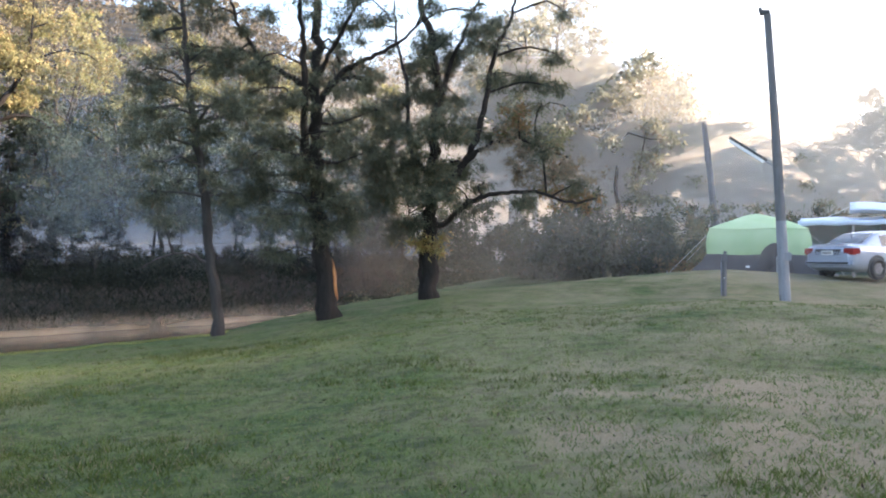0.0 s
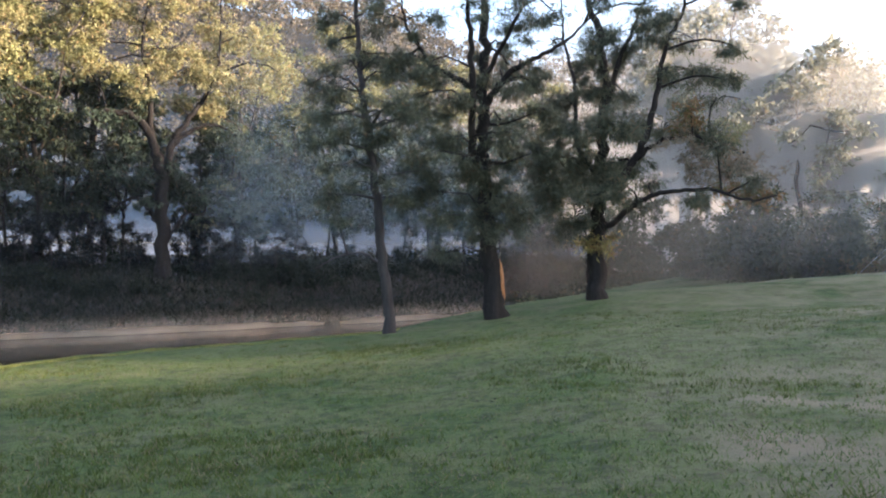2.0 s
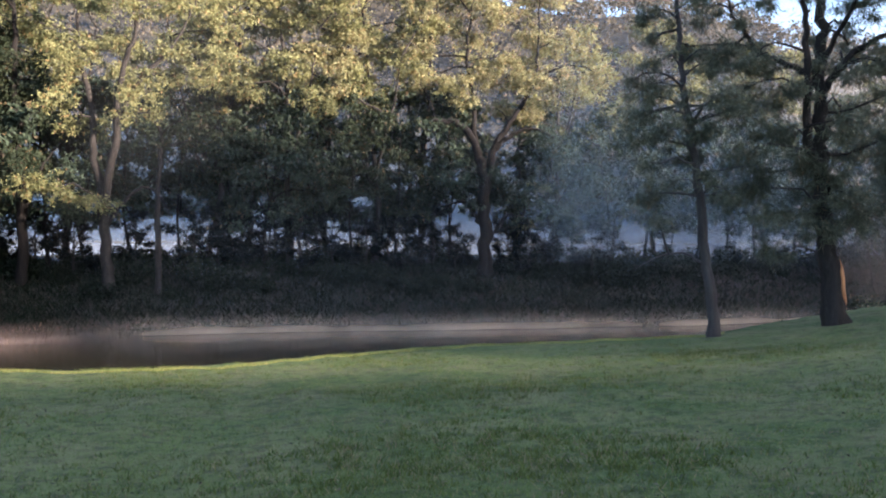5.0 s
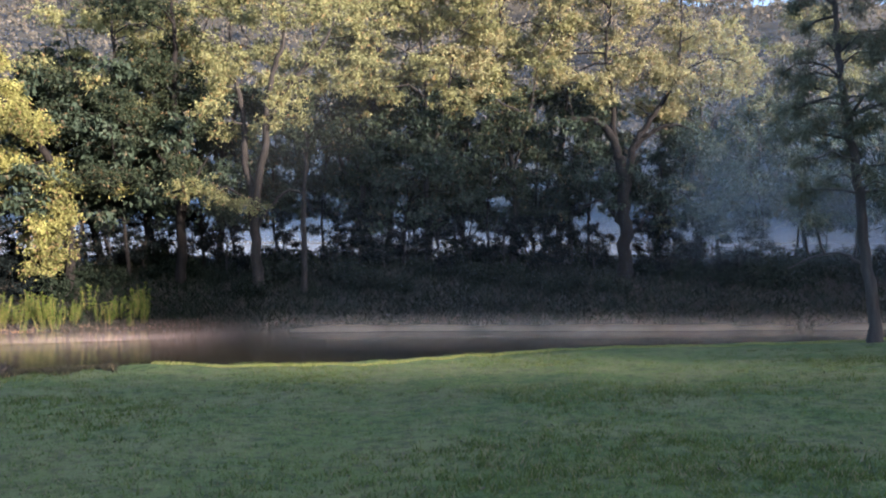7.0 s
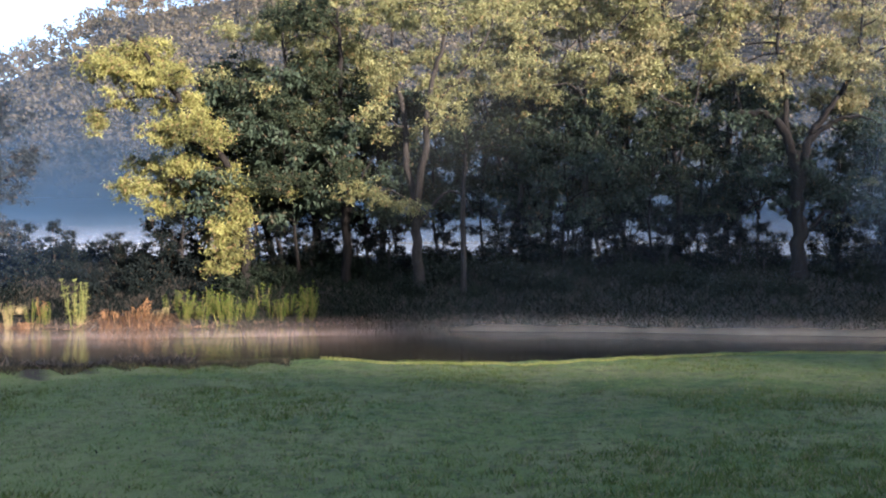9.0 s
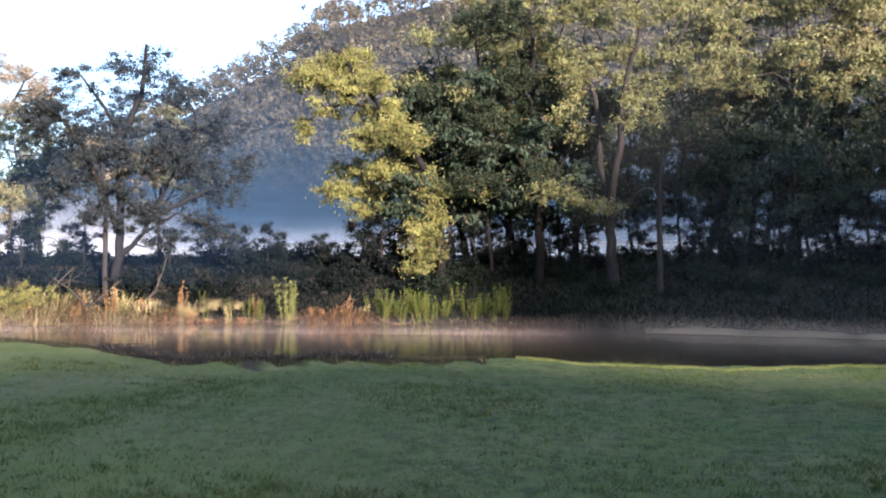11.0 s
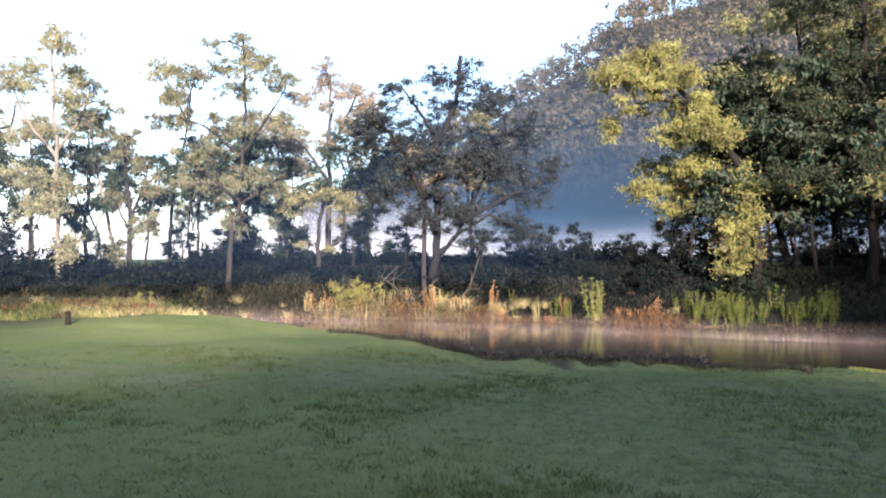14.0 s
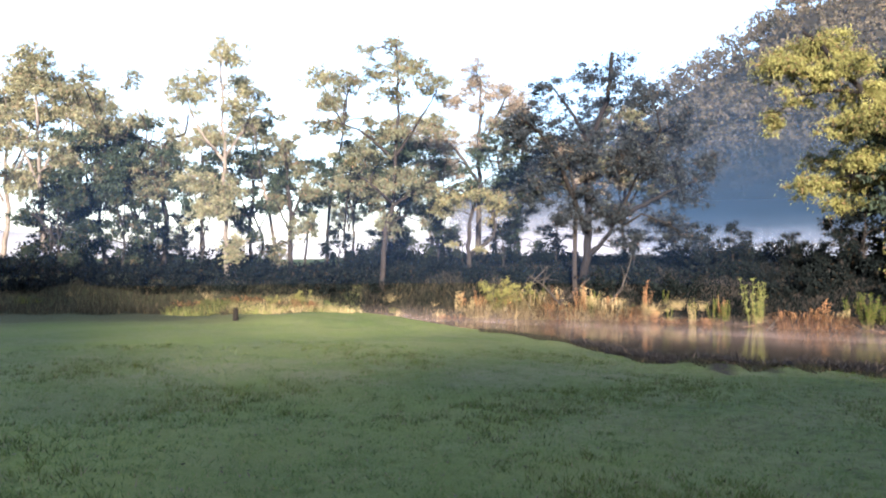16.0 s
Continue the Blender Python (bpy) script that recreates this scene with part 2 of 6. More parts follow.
def part(name, bm, material, parent, label=""):
    """Links a bmesh (or a mesh) as one part under a thing."""
    if isinstance(bm, bmesh.types.BMesh):
        me = bpy.data.meshes.new(name)
        bm.to_mesh(me)
        bm.free()
        me.materials.append(material)
    else:
        me = bm
    ob = new(name, me)
    ob.parent = parent
    return tagged(ob, label)


# ---- the lie of the land ----
WATER = -1.3
near_edge = curve_of([(-60, 62), (-25, 54), (-10, 41), (0, 33), (8, 27), (15, 23.6), (21, 23.4), (27, 22.6), (35, 21.4), (42, 20.2), (47, 19.4), (60, 19.2), (78, 19.7), (82, 20.8), (86.5, 24.5), (91, 28.5), (99, 33.2), (106, 40), (130, 60)])
far_edge = curve_of([(-60, 75), (-25, 68), (-10, 58), (0, 50), (8, 43), (15, 38.5), (25, 35.5), (32, 34.5), (65, 34.8), (72, 35.6), (79, 37.0), (85, 38), (91, 38.6), (99, 39), (106, 39.5), (130, 42)])
lawn_fall = curve_of([(-180, 0.4), (-60, 0.7), (-28, 0.50), (-22, 0.64), (-18, 0.7), (-10, 0.52), (1, 0.23), (8, -0.14), (15, -0.45), (25, -0.72), (35, -0.82), (47, -0.9), (80, -0.88), (98, -0.62), (125, -0.4), (180, 0.4)])
# height of the hill's crest, metres
# unseen below -30 degrees, where added notches shape sun and shadow
ridge = curve_of([(-180, 40), (-100, 82), (-91.5, 91), (-90.6, 88.6), (-89.4, 84.2), (-88.6, 83.2), (-87.9, 84.9), (-86.6, 83.8), (-86.1, 82.6), (-85.6, 81.2), (-84.9, 80.5), (-84.46, 80.0), (-84.3, 89), (-84.15, 90.5), (-84.1, 82), (-83.96, 82), (-83.9, 91), (-83.4, 93), (-83, 95.0), (-82.4, 93.2), (-81.6, 90.6), (-81.0, 90.2), (-80.4, 87), (-79.2, 85), (-78.6, 77), (-77.6, 73), (-74, 67), (-60, 58), (-25, 36), (-19, 47), (-13.5, 56), (-9, 65), (6, 63), (11, 74), (15, 87), (23, 88), (30, 96), (45, 104), (58, 100), (65, 93), (68.5, 88), (72, 83), (74, 71), (77, 62), (84, 38), (90, 18), (96, 6), (105, 2), (180, 40)])
RIDGE_AWAY = 330.0


def land(x, y):
    """Height of the ground; works on arrays."""
    x, y = np.asarray(x, float), np.asarray(y, float)
    d, az = np.hypot(x, y), np.degrees(np.arctan2(-x, y))
    n, f = near_edge(az), far_edge(az)
    lawn = lawn_fall(az) * np.clip(d, 0, 30) / 22.0
    lawn = lawn + 0.06 * np.sin(x * 0.45 + 1) * np.sin(y * 0.38) * smooth(3, 9, d) + 0.13 * np.sin(d * 0.55 + az * 0.06) * smooth(6, 12, d) * smooth(15, -5, az)
    lawn = lawn + 0.022 * np.sin(x * 2.9 + 1.7 * np.sin(y * 1.7)) * np.sin(y * 2.5 + 1.3 * np.sin(x * 1.4)) * smooth(3, 7, d)
    lawn = lawn + 0.22 * np.exp(-((az - 103) / 4.5) ** 2 - ((d - 31) / 3) ** 2)
    lawn = lawn + 0.04 * np.sin(x * 1.1 + 1.9 * np.sin(y * 0.6)) * np.sin(y * 1.3 + 1.6 * np.sin(x * 0.7)) * smooth(5, 9, d) * np.maximum(smooth(17, 14, d), smooth(92, 98, az))
    # grassy humps at the shore
    lawn = lawn + 0.16 * np.exp(-((az - 78) / 2.4) ** 2 - ((d - 19.0) / 0.5) ** 2) + 0.14 * np.exp(-((az - 72.5) / 2.0) ** 2 - ((d - 18.8) / 0.5) ** 2) + 0.12 * np.exp(-((az - 60) / 3.0) ** 2 - ((d - 18.6) / 0.5) ** 2)
    bank = WATER + 2.4 * smooth(-0.5, 7.5, d - f) + 0.25 * smooth(11, 60, d - f)
    bank = bank + 0.10 * np.sin(x * 0.9) * np.sin(y * 0.8) * smooth(0, 4, d - f)
    bed = WATER - 0.7
    z = np.where(d < n, lawn, bed)
    z = np.where(d >= n, lawn + (bed - lawn) * smooth(0, 2.4, d - n), z)
    z = np.where(d > f - 1.5, np.maximum(z * (1 - smooth(-1.5, 1.5, d - f)) + bank * smooth(-1.5, 1.5, d - f), bed), z)
    # a low muddy spit
    spit = np.exp(-((az - 76.5) / 4.5) ** 2 - ((d - 20.8 - 0.5 * np.sin(az * 1.7)) / 1.7) ** 2)
    z = np.where(d >= n, np.maximum(z, bed + 0.98 * spit + 0.05 * np.sin(x * 5.1) * np.sin(y * 4.3) * spit), z)
    # beyond the river bends the lawn runs on into the far flat
    dry_r, dry_l = smooth(-14, -30, az), smooth(97, 104, az)
    flat_r = lawn + 0.6 * smooth(30, 60, d)
    flat_l = lawn + 1.7 * smooth(36, 50, d)
    z = z * (1 - dry_r) + flat_r * dry_r
    z = z * (1 - dry_l) + flat_l * dry_l
    h = ridge(az) - 2.0
    rise = smooth(110, RIDGE_AWAY, d) * (1 - 0.8 * smooth(RIDGE_AWAY, 900, d))
    return z + np.maximum(h, 0) * rise


def ground():
    # finest steps where the unseen crest's notches let sun through
    azs = np.concatenate([np.arange(-95, -86, 0.25), np.arange(-86, -80, 0.05), np.arange(-80, -75, 0.25), np.arange(-75, 128, 0.7), np.arange(128, 265.5, 2.5), [265.0]])
    ds = np.concatenate([[0.0, 1, 2, 3], np.arange(4, 70, 0.4), np.geomspace(70, 4500, 60)])
    a, d = np.meshgrid(np.radians(azs), ds, indexing="ij")
    x, y = -d * np.sin(a), d * np.cos(a)
    v = np.stack([x, y, land(x, y)], -1).reshape(-1, 3)
    me2 = mesh_of("ground", v, grid_faces(len(azs), len(ds)), M_GROUND)
    az, dd = np.degrees(a).ravel(), d.ravel()
    bare = 0.75 * smooth(8, -20, az) * smooth(3, 6, dd) + 0.15
    # two worn wheel tracks in front of the camp
    for away in (6.7 + 0.02 * az, 9.6 + 0.03 * az):
        bare = bare + 1.4 * np.exp(-((dd - away) / 0.55) ** 2) * smooth(-4, -12, az)
    bare = bare + 0.3 * np.exp(-((dd - 15.5) / 2.2) ** 2) * smooth(78, 88, az) * smooth(125, 112, az)
    bare = np.maximum(bare, 0.9 * smooth(140, 250, az) * smooth(3, 6, dd))
    shore = (dd > near_edge(az) + 0.25 - 2.0 * np.exp(-((az - 77) / 5.0) ** 2) * (0.7 + 0.35 * np.sin(az * 2.3) + 0.2 * np.sin(az * 5.1))) & (az > -20) & (az < 100)
    soil = np.where(shore, 1.0, 0.0)
    soil = np.maximum(np.maximum(soil * (1 - 0.4 * smooth(70, 110, dd)), 0.95 * smooth(100, 130, dd)), 0.7 * smooth(99, 110, az) * smooth(27, 33, dd) * smooth(75, 50, dd) * (az < 130))
    # where the painted sunlight lies: to the left, stronger near the feet
    sun_tint = smooth(170, 130, az) * (0.6 * smooth(58, 90, az) + 0.4 * smooth(92, 116, az) + 0.5 * smooth(68, 98, az) * smooth(14, 5, dd)) * (0.75 + 0.25 * np.sin(x.ravel() * 0.7) * np.sin(y.ravel() * 0.9))
    for name, val in (("bare", bare), ("soil", soil), ("sun_tint", sun_tint)):
        at_ = me2.attributes.new(name, "FLOAT", "POINT")
        at_.data.foreach_set("value", np.clip(val, 0, 1.6).astype(np.float32))
    return tagged(new("ground", me2), "dewy mown lawn sloping down to a shaded river, wooded hill beyond", "ground", kind="structure")


def water():
    azs = np.arange(-32, 103.5, 0.75)
    rows = []
    for s in np.linspace(0, 1, 9):
        d = (near_edge(azs) + 0.2) * (1 - s) + (far_edge(azs) + 0.6) * s
        rows.append(np.stack([-d * np.sin(np.radians(azs)), d * np.cos(np.radians(azs)), np.full(len(azs), WATER)], -1))
    me = mesh_of("water", np.concatenate(rows), grid_faces(9, len(azs)), M_WATER)
    return tagged(new("water", me), "still brown river water, dark under the trees", "river", kind="structure")


ground()
water()

# ---- plants ----
class Wood:
    """Gathers round limbs into one mesh."""

    def __init__(self):
        self.v, self.f, self.n = [], [], 0

    def limb(self, pts, radii, sides=6, knobs=0.0, rng=None):
        pts, radii = np.asarray(pts, float), np.asarray(radii, float)
        way = np.gradient(pts, axis=0)
        way /= np.linalg.norm(way, axis=1, keepdims=True) + 1e-9
        side = np.cross(way, np.array([0.31, 0.95, 0.08]))
        side /= np.linalg.norm(side, axis=1, keepdims=True) + 1e-9
        over = np.cross(way, side)
        a = np.linspace(0, 2 * np.pi, sides, endpoint=False)
        r = np.repeat(radii[:, None], sides, 1)
        if knobs and rng is not None:
            r = r * (1 + knobs * rng.standard_normal(r.shape))
        ring = pts[:, None] + r[..., None] * (np.cos(a)[None, :, None] * side[:, None] + np.sin(a)[None, :, None] * over[:, None])
        self.v.append(ring.reshape(-1, 3))
        self.f.append(grid_faces(len(pts), sides, True) + self.n)
        self.n += len(pts) * sides

    def mesh(self, name, material):
        return mesh_of(name, np.concatenate(self.v), np.concatenate(self.f), material)


def bent(rng, start, way, length, n, wander, lift=0.0):
    """A wandering line of n points; lift turns it upwards (or down) as it goes."""
    pts = [np.array(start, float)]
    w = np.array(way, float)
    w /= np.linalg.norm(w)
    for _ in range(n - 1):
        w = w + wander * rng.standard_normal(3) + np.array([0, 0, lift])
        w /= np.linalg.norm(w)
        pts.append(pts[-1] + w * length / (n - 1))
    return np.array(pts)


def leaf_mesh(name, material, rng, centres, sizes, per, long, wide, droop=0.4, flat=0.75):
    """Small pointed leaves in uneven clumps round the given centres."""
    k = len(centres) * per
    c = np.repeat(centres, per, 0)
    s = np.repeat(sizes, per)[:, None]
    off = rng.standard_normal((k, 3))
    off /= np.linalg.norm(off, axis=1, keepdims=True)
    off *= np.abs(rng.normal(0, 0.62, (k, 1))) * s
    off[:, 2] *= flat
    base = c + off
    way = rng.standard_normal((k, 3)) + off / (s + 1e-6) * 0.8
    way[:, 2] -= droop * 1.6
    way /= np.linalg.norm(way, axis=1, keepdims=True)
    side = np.cross(way, rng.standard_normal((k, 3)))
    side /= np.linalg.norm(side, axis=1, keepdims=True) + 1e-9
    ln = long * (0.6 + 0.8 * rng.random((k, 1)))
    wd = wide * (0.6 + 0.8 * rng.random((k, 1))) * 0.5
    tip = base + way * ln
    v = np.stack([base - side * wd * 0.5, base + way * ln * 0.4 + side * wd * 1.3, tip], 1).reshape(-1, 3)
    return mesh_of(name, v, np.arange(k * 3).reshape(-1, 3), material, smooth_faces=False)


def plant(name, meshes, parts, az, d, turn=0.0, size=1.0, label="", category="tree", group="", sink=0.0, tall=1.0):
    """Stands a tree or shrub, made of the given meshes, on the ground."""
    p = at(az, d)
    root = new(name)
    root.matrix_world = pose(p.x, p.y, float(land(p.x, p.y)) - sink, 0, 0, turn) @ Matrix.Diagonal((size, size, size * tall, 1))
    for n, me in zip(parts, meshes):
        o = new(n, me)
        o.parent = root
    return tagged(root, label, category, group)


TREE = ("trunk", "crown")


def spline(pts, n):
    """A smooth line of n points through the given ones."""
    p = np.asarray(pts, float)
    q = np.concatenate([2 * p[:1] - p[1:2], p, 2 * p[-1:] - p[-2:-1]])
    u = np.linspace(0, len(p) - 1 - 1e-6, n)
    k, f = u.astype(int), (u % 1)[:, None]
    a, b, c, d = q[k], q[k + 1], q[k + 2], q[k + 3]
    return 0.5 * (2 * b + (c - a) * f + (2 * a - 5 * b + 4 * c - d) * f ** 2 + (3 * b - a - 3 * c + d) * f ** 3)


def grown(seed, stems, clumps, bark, leaf, tuft=0.40, per=46, long=0.18, wide=0.08, droop=0.5, fill=1.0, deep=0.8, extra=0, sides=8):
    """A tree from its stems (radius, line of (x, z) or (x, y, z)) and the clumps of its crown (x, z, half width, half height,
    or x, y, z and so on). Limbs grow from the stems into the clumps, twigs into each tuft of leaves.
    extra: small stray clumps along the upper stems."""
    g = np.random.default_rng(seed)
    wood, spine = Wood(), []
    for i, (r, pts) in enumerate(stems):
        line = []
        y, drift = 0.0, g.normal() * 0.22
        if i:
            start = np.array([pts[0][0], pts[0][-1]])
            near = np.argmin([np.hypot(*(q[[0, 2]] - start)) for q in spine])
            y = spine[near][1]
        for j, p in enumerate(pts):
            if len(p) == 3:
                line.append(p)
                continue
            if j:
                step = math.hypot(p[0] - pts[j - 1][0], p[1] - pts[j - 1][1])
                y += (drift * (i > 0) + g.normal() * 0.05) * step
            line.append((p[0], y, p[1]))
        n = 5 * len(line)
        s = spline(line, n)
        u = np.linspace(0, 1, n)
        s[1:-1] += g.normal(0, 0.12 * r + 0.008, (n - 2, 3))
        rad = r * ((0.86 - 0.62 * u ** 0.8) if i == 0 else 0.85 * (1 - 0.8 * u))
        if i == 0:
            up = s[:, 2]
            rad = rad * (1 + 0.35 * np.exp(-np.maximum(up, 0) / 0.2))
        wood.limb(s, rad + 0.006, 12 if i == 0 else sides, 0.05, g)
        spine += list(s[int(0.15 * n):])
    spine = np.array(spine)
    todo = [(c[0], None, c[1], c[2], c[3]) if len(c) == 4 else tuple(c) for c in clumps]
    high = spine[spine[:, 2] > 0.3 * spine[:, 2].max()]
    for _ in range(extra):
        p = high[g.integers(len(high))] + g.normal(0, 1, 3) * np.array([0.8, 0.8, 0.35])
        todo.append((p[0], p[1], p[2], g.uniform(0.25, 0.5), g.uniform(0.15, 0.3)))
    centres, sizes = [], []
    for x, y, z, rx, rz in todo:
        cost = np.hypot(spine[:, 0] - x, spine[:, 2] - z) + 1.2 * np.maximum(0, spine[:, 2] - z + 0.2 * rz)
        if y is not None:
            cost = cost + np.abs(spine[:, 1] - y)
        a = spine[np.argmin(cost)]
        c = np.array([x, a[1] + g.normal() * deep * rx if y is None else y, z])
        reach = np.linalg.norm(c - a) + 0.2
        mid = (a + c) / 2 + np.array([0, 0, 0.10 * reach]) + g.normal(0, 0.08 * reach, 3)
        end = c + np.array([g.normal() * 0.4 * rx, g.normal() * 0.4 * rx, 0.2 * rz])
        line = spline([a, mid, c, end], 7)
        line[1:] += g.normal(0, 0.02 * reach, (6, 3))
        wood.limb(line, (0.012 + 0.013 * reach) * (1 - 0.8 * np.linspace(0, 1, 7)) + 0.004, 5 if reach > 1 else 4, 0.05, g)
        n = max(4, int(round(fill * 4.2 * rx * rz / tuft ** 2)))
        way = g.standard_normal((n, 3))
        way /= np.linalg.norm(way, axis=1, keepdims=True)
        q = c + way * (g.random((n, 1)) ** 0.5) * np.array([rx, rx * 0.9, rz]) * g.uniform(0.75, 1.12, (n, 1))
        q[:, 2] -= 0.18 * rx * ((q[:, :2] - c[:2]) ** 2).sum(1) / (rx * rx)
        centres.append(q)
        sizes.append(tuft * (0.55 + 0.75 * g.random(n)))
        for p in q[::4]:
            b = line[g.integers(3, 7)]
            m = (b + p) / 2 + g.normal(0, 0.06, 3) + np.array([0, 0, 0.05])
            wood.limb([b, m, p], [0.012, 0.009, 0.004], 3)
    centres, sizes = np.concatenate(centres), np.concatenate(sizes)
    return wood.mesh("trunk", bark), leaf_mesh("crown", leaf, g, centres, sizes, per, long, wide, droop, 0.62)


def tufted(seed, height, low, spread, girth, bark, leaf, clumps=22, stems=3, lean=(0.0, 0.0), size=(0.7, 1.3), **more):
    """A tree that nobody sees closely: some stems, and clumps strewn through the crown's height, wider in its middle."""
    g = np.random.default_rng(seed + 900)
    top = np.array([lean[0] * height, lean[1] * height, height])
    trunk = [(0.0, 0.0, -0.25)] + [tuple(top * f + g.normal(0, 0.02 * height, 3) * np.array([1, 1, 0])) for f in (0.25, 0.5, 0.75, 0.97)]
    lines = [(girth / 2, trunk)]
    for i in range(1, stems):
        f = g.uniform(0.22, 0.45)
        a = i * 2.4 + g.random()
        start = top * f
        out = spread * g.uniform(0.45, 0.8)
        lines.append((girth * 0.27, [tuple(start), tuple(start + np.array([0.4 * out * math.cos(a), 0.4 * out * math.sin(a), 0.16 * height])),
                                     tuple(start + np.array([0.75 * out * math.cos(a), 0.75 * out * math.sin(a), 0.30 * height])),
                                     tuple(start + np.array([out * math.cos(a), out * math.sin(a), min(0.45, 0.95 - f) * height]))]))
    strewn = []
    for i in range(clumps):
        v = (i + g.random()) / clumps
        z = height * (low + (1.02 - low) * v)
        wide = spread * (0.35 + 0.75 * math.sin(math.pi * min(1, 0.15 + 0.8 * v))) * math.sqrt(g.uniform(0.05, 1))
        a = g.uniform(0, 2 * math.pi)
        r = g.uniform(*size)
        strewn.append((lean[0] * z + wide * math.cos(a), lean[1] * z + wide * math.sin(a), z, r, r * g.uniform(0.45, 0.65)))
    return grown(seed, lines, strewn, bark, leaf, **more)


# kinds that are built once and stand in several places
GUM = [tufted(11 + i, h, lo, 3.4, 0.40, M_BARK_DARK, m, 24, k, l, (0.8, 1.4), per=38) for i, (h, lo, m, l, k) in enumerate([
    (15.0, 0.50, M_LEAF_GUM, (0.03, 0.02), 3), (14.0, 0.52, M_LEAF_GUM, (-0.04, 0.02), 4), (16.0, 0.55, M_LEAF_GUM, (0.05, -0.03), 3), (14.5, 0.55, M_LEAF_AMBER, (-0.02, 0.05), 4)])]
SHADY = [tufted(41 + i, h, lo, 2.6, 0.18, M_BARK_BLACK, m, 26, k, l, (0.65, 1.2), tuft=0.46, per=28, long=0.26, wide=0.12, droop=0.7) for i, (h, lo, m, l, k) in enumerate([
    (9.0, 0.26, M_LEAF_DARK, (0.04, 0), 3), (8.0, 0.34, M_LEAF_LIFTED, (-0.06, 0.03), 4), (10.0, 0.24, M_LEAF_DARK, (0.02, -0.05), 2), (7.4, 0.22, M_LEAF_LIFTED, (0.08, 0.02), 3)])]
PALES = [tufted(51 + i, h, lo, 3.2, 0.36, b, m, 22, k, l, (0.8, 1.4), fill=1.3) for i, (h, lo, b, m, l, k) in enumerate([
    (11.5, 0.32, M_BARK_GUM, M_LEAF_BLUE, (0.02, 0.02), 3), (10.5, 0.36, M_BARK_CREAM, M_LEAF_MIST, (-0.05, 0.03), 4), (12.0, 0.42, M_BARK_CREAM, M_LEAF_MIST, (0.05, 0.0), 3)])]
BEND_BUSHY = [tufted(85 + i, 5.2, 0.12, 1.9, 0.16, M_BARK_DARK, M_LEAF_DARK, 18, 4, (0.04, 0), (0.5, 0.95), fill=1.3) for i in range(2)]
BEND_MID = [tufted(87 + i, 6.6, 0.5, 2.1, 0.17, M_BARK_DARK, M_LEAF_LIFTED, 15, 3, (0.05 - 0.1 * i, 0), (0.55, 1.0)) for i in range(2)]
# crowns take the leaf colour that has shade in it
LOW_BUSHY = [tufted(81 + i, 3.6, 0.2, 1.4, 0.14, M_BARK_DARK, M_LEAF_SHADE_TONE, 14, 4, (0.05, 0), (0.45, 0.8)) for i in range(2)]
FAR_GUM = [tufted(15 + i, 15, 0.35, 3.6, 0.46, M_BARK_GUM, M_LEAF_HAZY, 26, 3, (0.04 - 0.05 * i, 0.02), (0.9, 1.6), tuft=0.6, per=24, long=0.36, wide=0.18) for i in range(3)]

# trees along the far bank
for i, (az, d, k, size) in enumerate([(33.4, 43, 0, 0.92), (36.4, 41.5, 3, 0.95), (39.2, 43.5, 1, 1.0), (41.8, 41, 0, 0.98), (44.6, 43, 2, 0.93), (47.4, 41.5, 1, 0.97), (55.6, 43, 0, 0.95),
                                      (59.8, 44, 2, 0.98), (62.4, 42, 1, 0.9), (24.6, 44, 1, 0.84), (18.0, 48, 2, 0.78), (11.5, 50, 0, 0.8), (4.5, 56, 1, 0.8)]):
    plant("gum_tree", GUM[k], TREE, az, d, i * 67.0, size, "tall gum tree with a sunlit crown on the shaded bank", "tree", "gum trees on the far bank")
SHADE_FRONT = [(23.0, 44.5, 1, 0.9), (24.8, 42, 3, 0.9), (26.6, 43.0, 0, 0.86), (31.4, 41.5, 1, 1.0), (32.6, 44, 2, 0.9), (34.8, 42, 0, 0.95), (36.0, 44.5, 3, 1.0), (37.8, 41.5, 2, 0.86),
    (39.9, 42, 1, 1.0), (41.0, 44.5, 0, 0.95), (42.7, 42.6, 2, 0.9), (43.6, 41, 3, 1.0), (45.6, 42, 0, 0.92), (46.6, 44, 1, 1.05), (48.7, 42, 2, 0.88), (51.6, 42, 1, 1.0),
    (54.4, 41.5, 0, 0.9), (56.4, 41, 3, 1.05), (59.4, 41.5, 2, 0.95), (60.9, 40, 1, 1.1)]
SHADE_BEHIND = [(62.0, 44, 0, 1.0), (63.4, 43.5, 2, 0.98), (17, 47, 0, 0.6), (8, 54, 2, 0.9), (2.5, 52, 3, 1.0), (5.0, 48, 1, 0.95), (7.0, 50, 0, 0.95), (9.5, 47, 3, 1.0),
    (11.8, 46, 1, 0.9), (13.6, 49, 2, 0.9), (15.4, 46, 3, 1.0), (18.8, 46, 1, 1.0), (21.0, 44, 0, 0.85), (0.6, 46, 3, 0.75), (-1.8, 47, 1, 0.8), (-4.2, 46, 3, 0.7),
    (65.4, 43, 0, 1.05), (66.8, 42, 2, 0.85), (64.2, 41, 3, 1.1)]
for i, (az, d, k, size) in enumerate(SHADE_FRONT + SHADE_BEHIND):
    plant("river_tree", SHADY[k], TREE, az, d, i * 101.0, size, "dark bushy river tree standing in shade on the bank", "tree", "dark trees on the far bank")
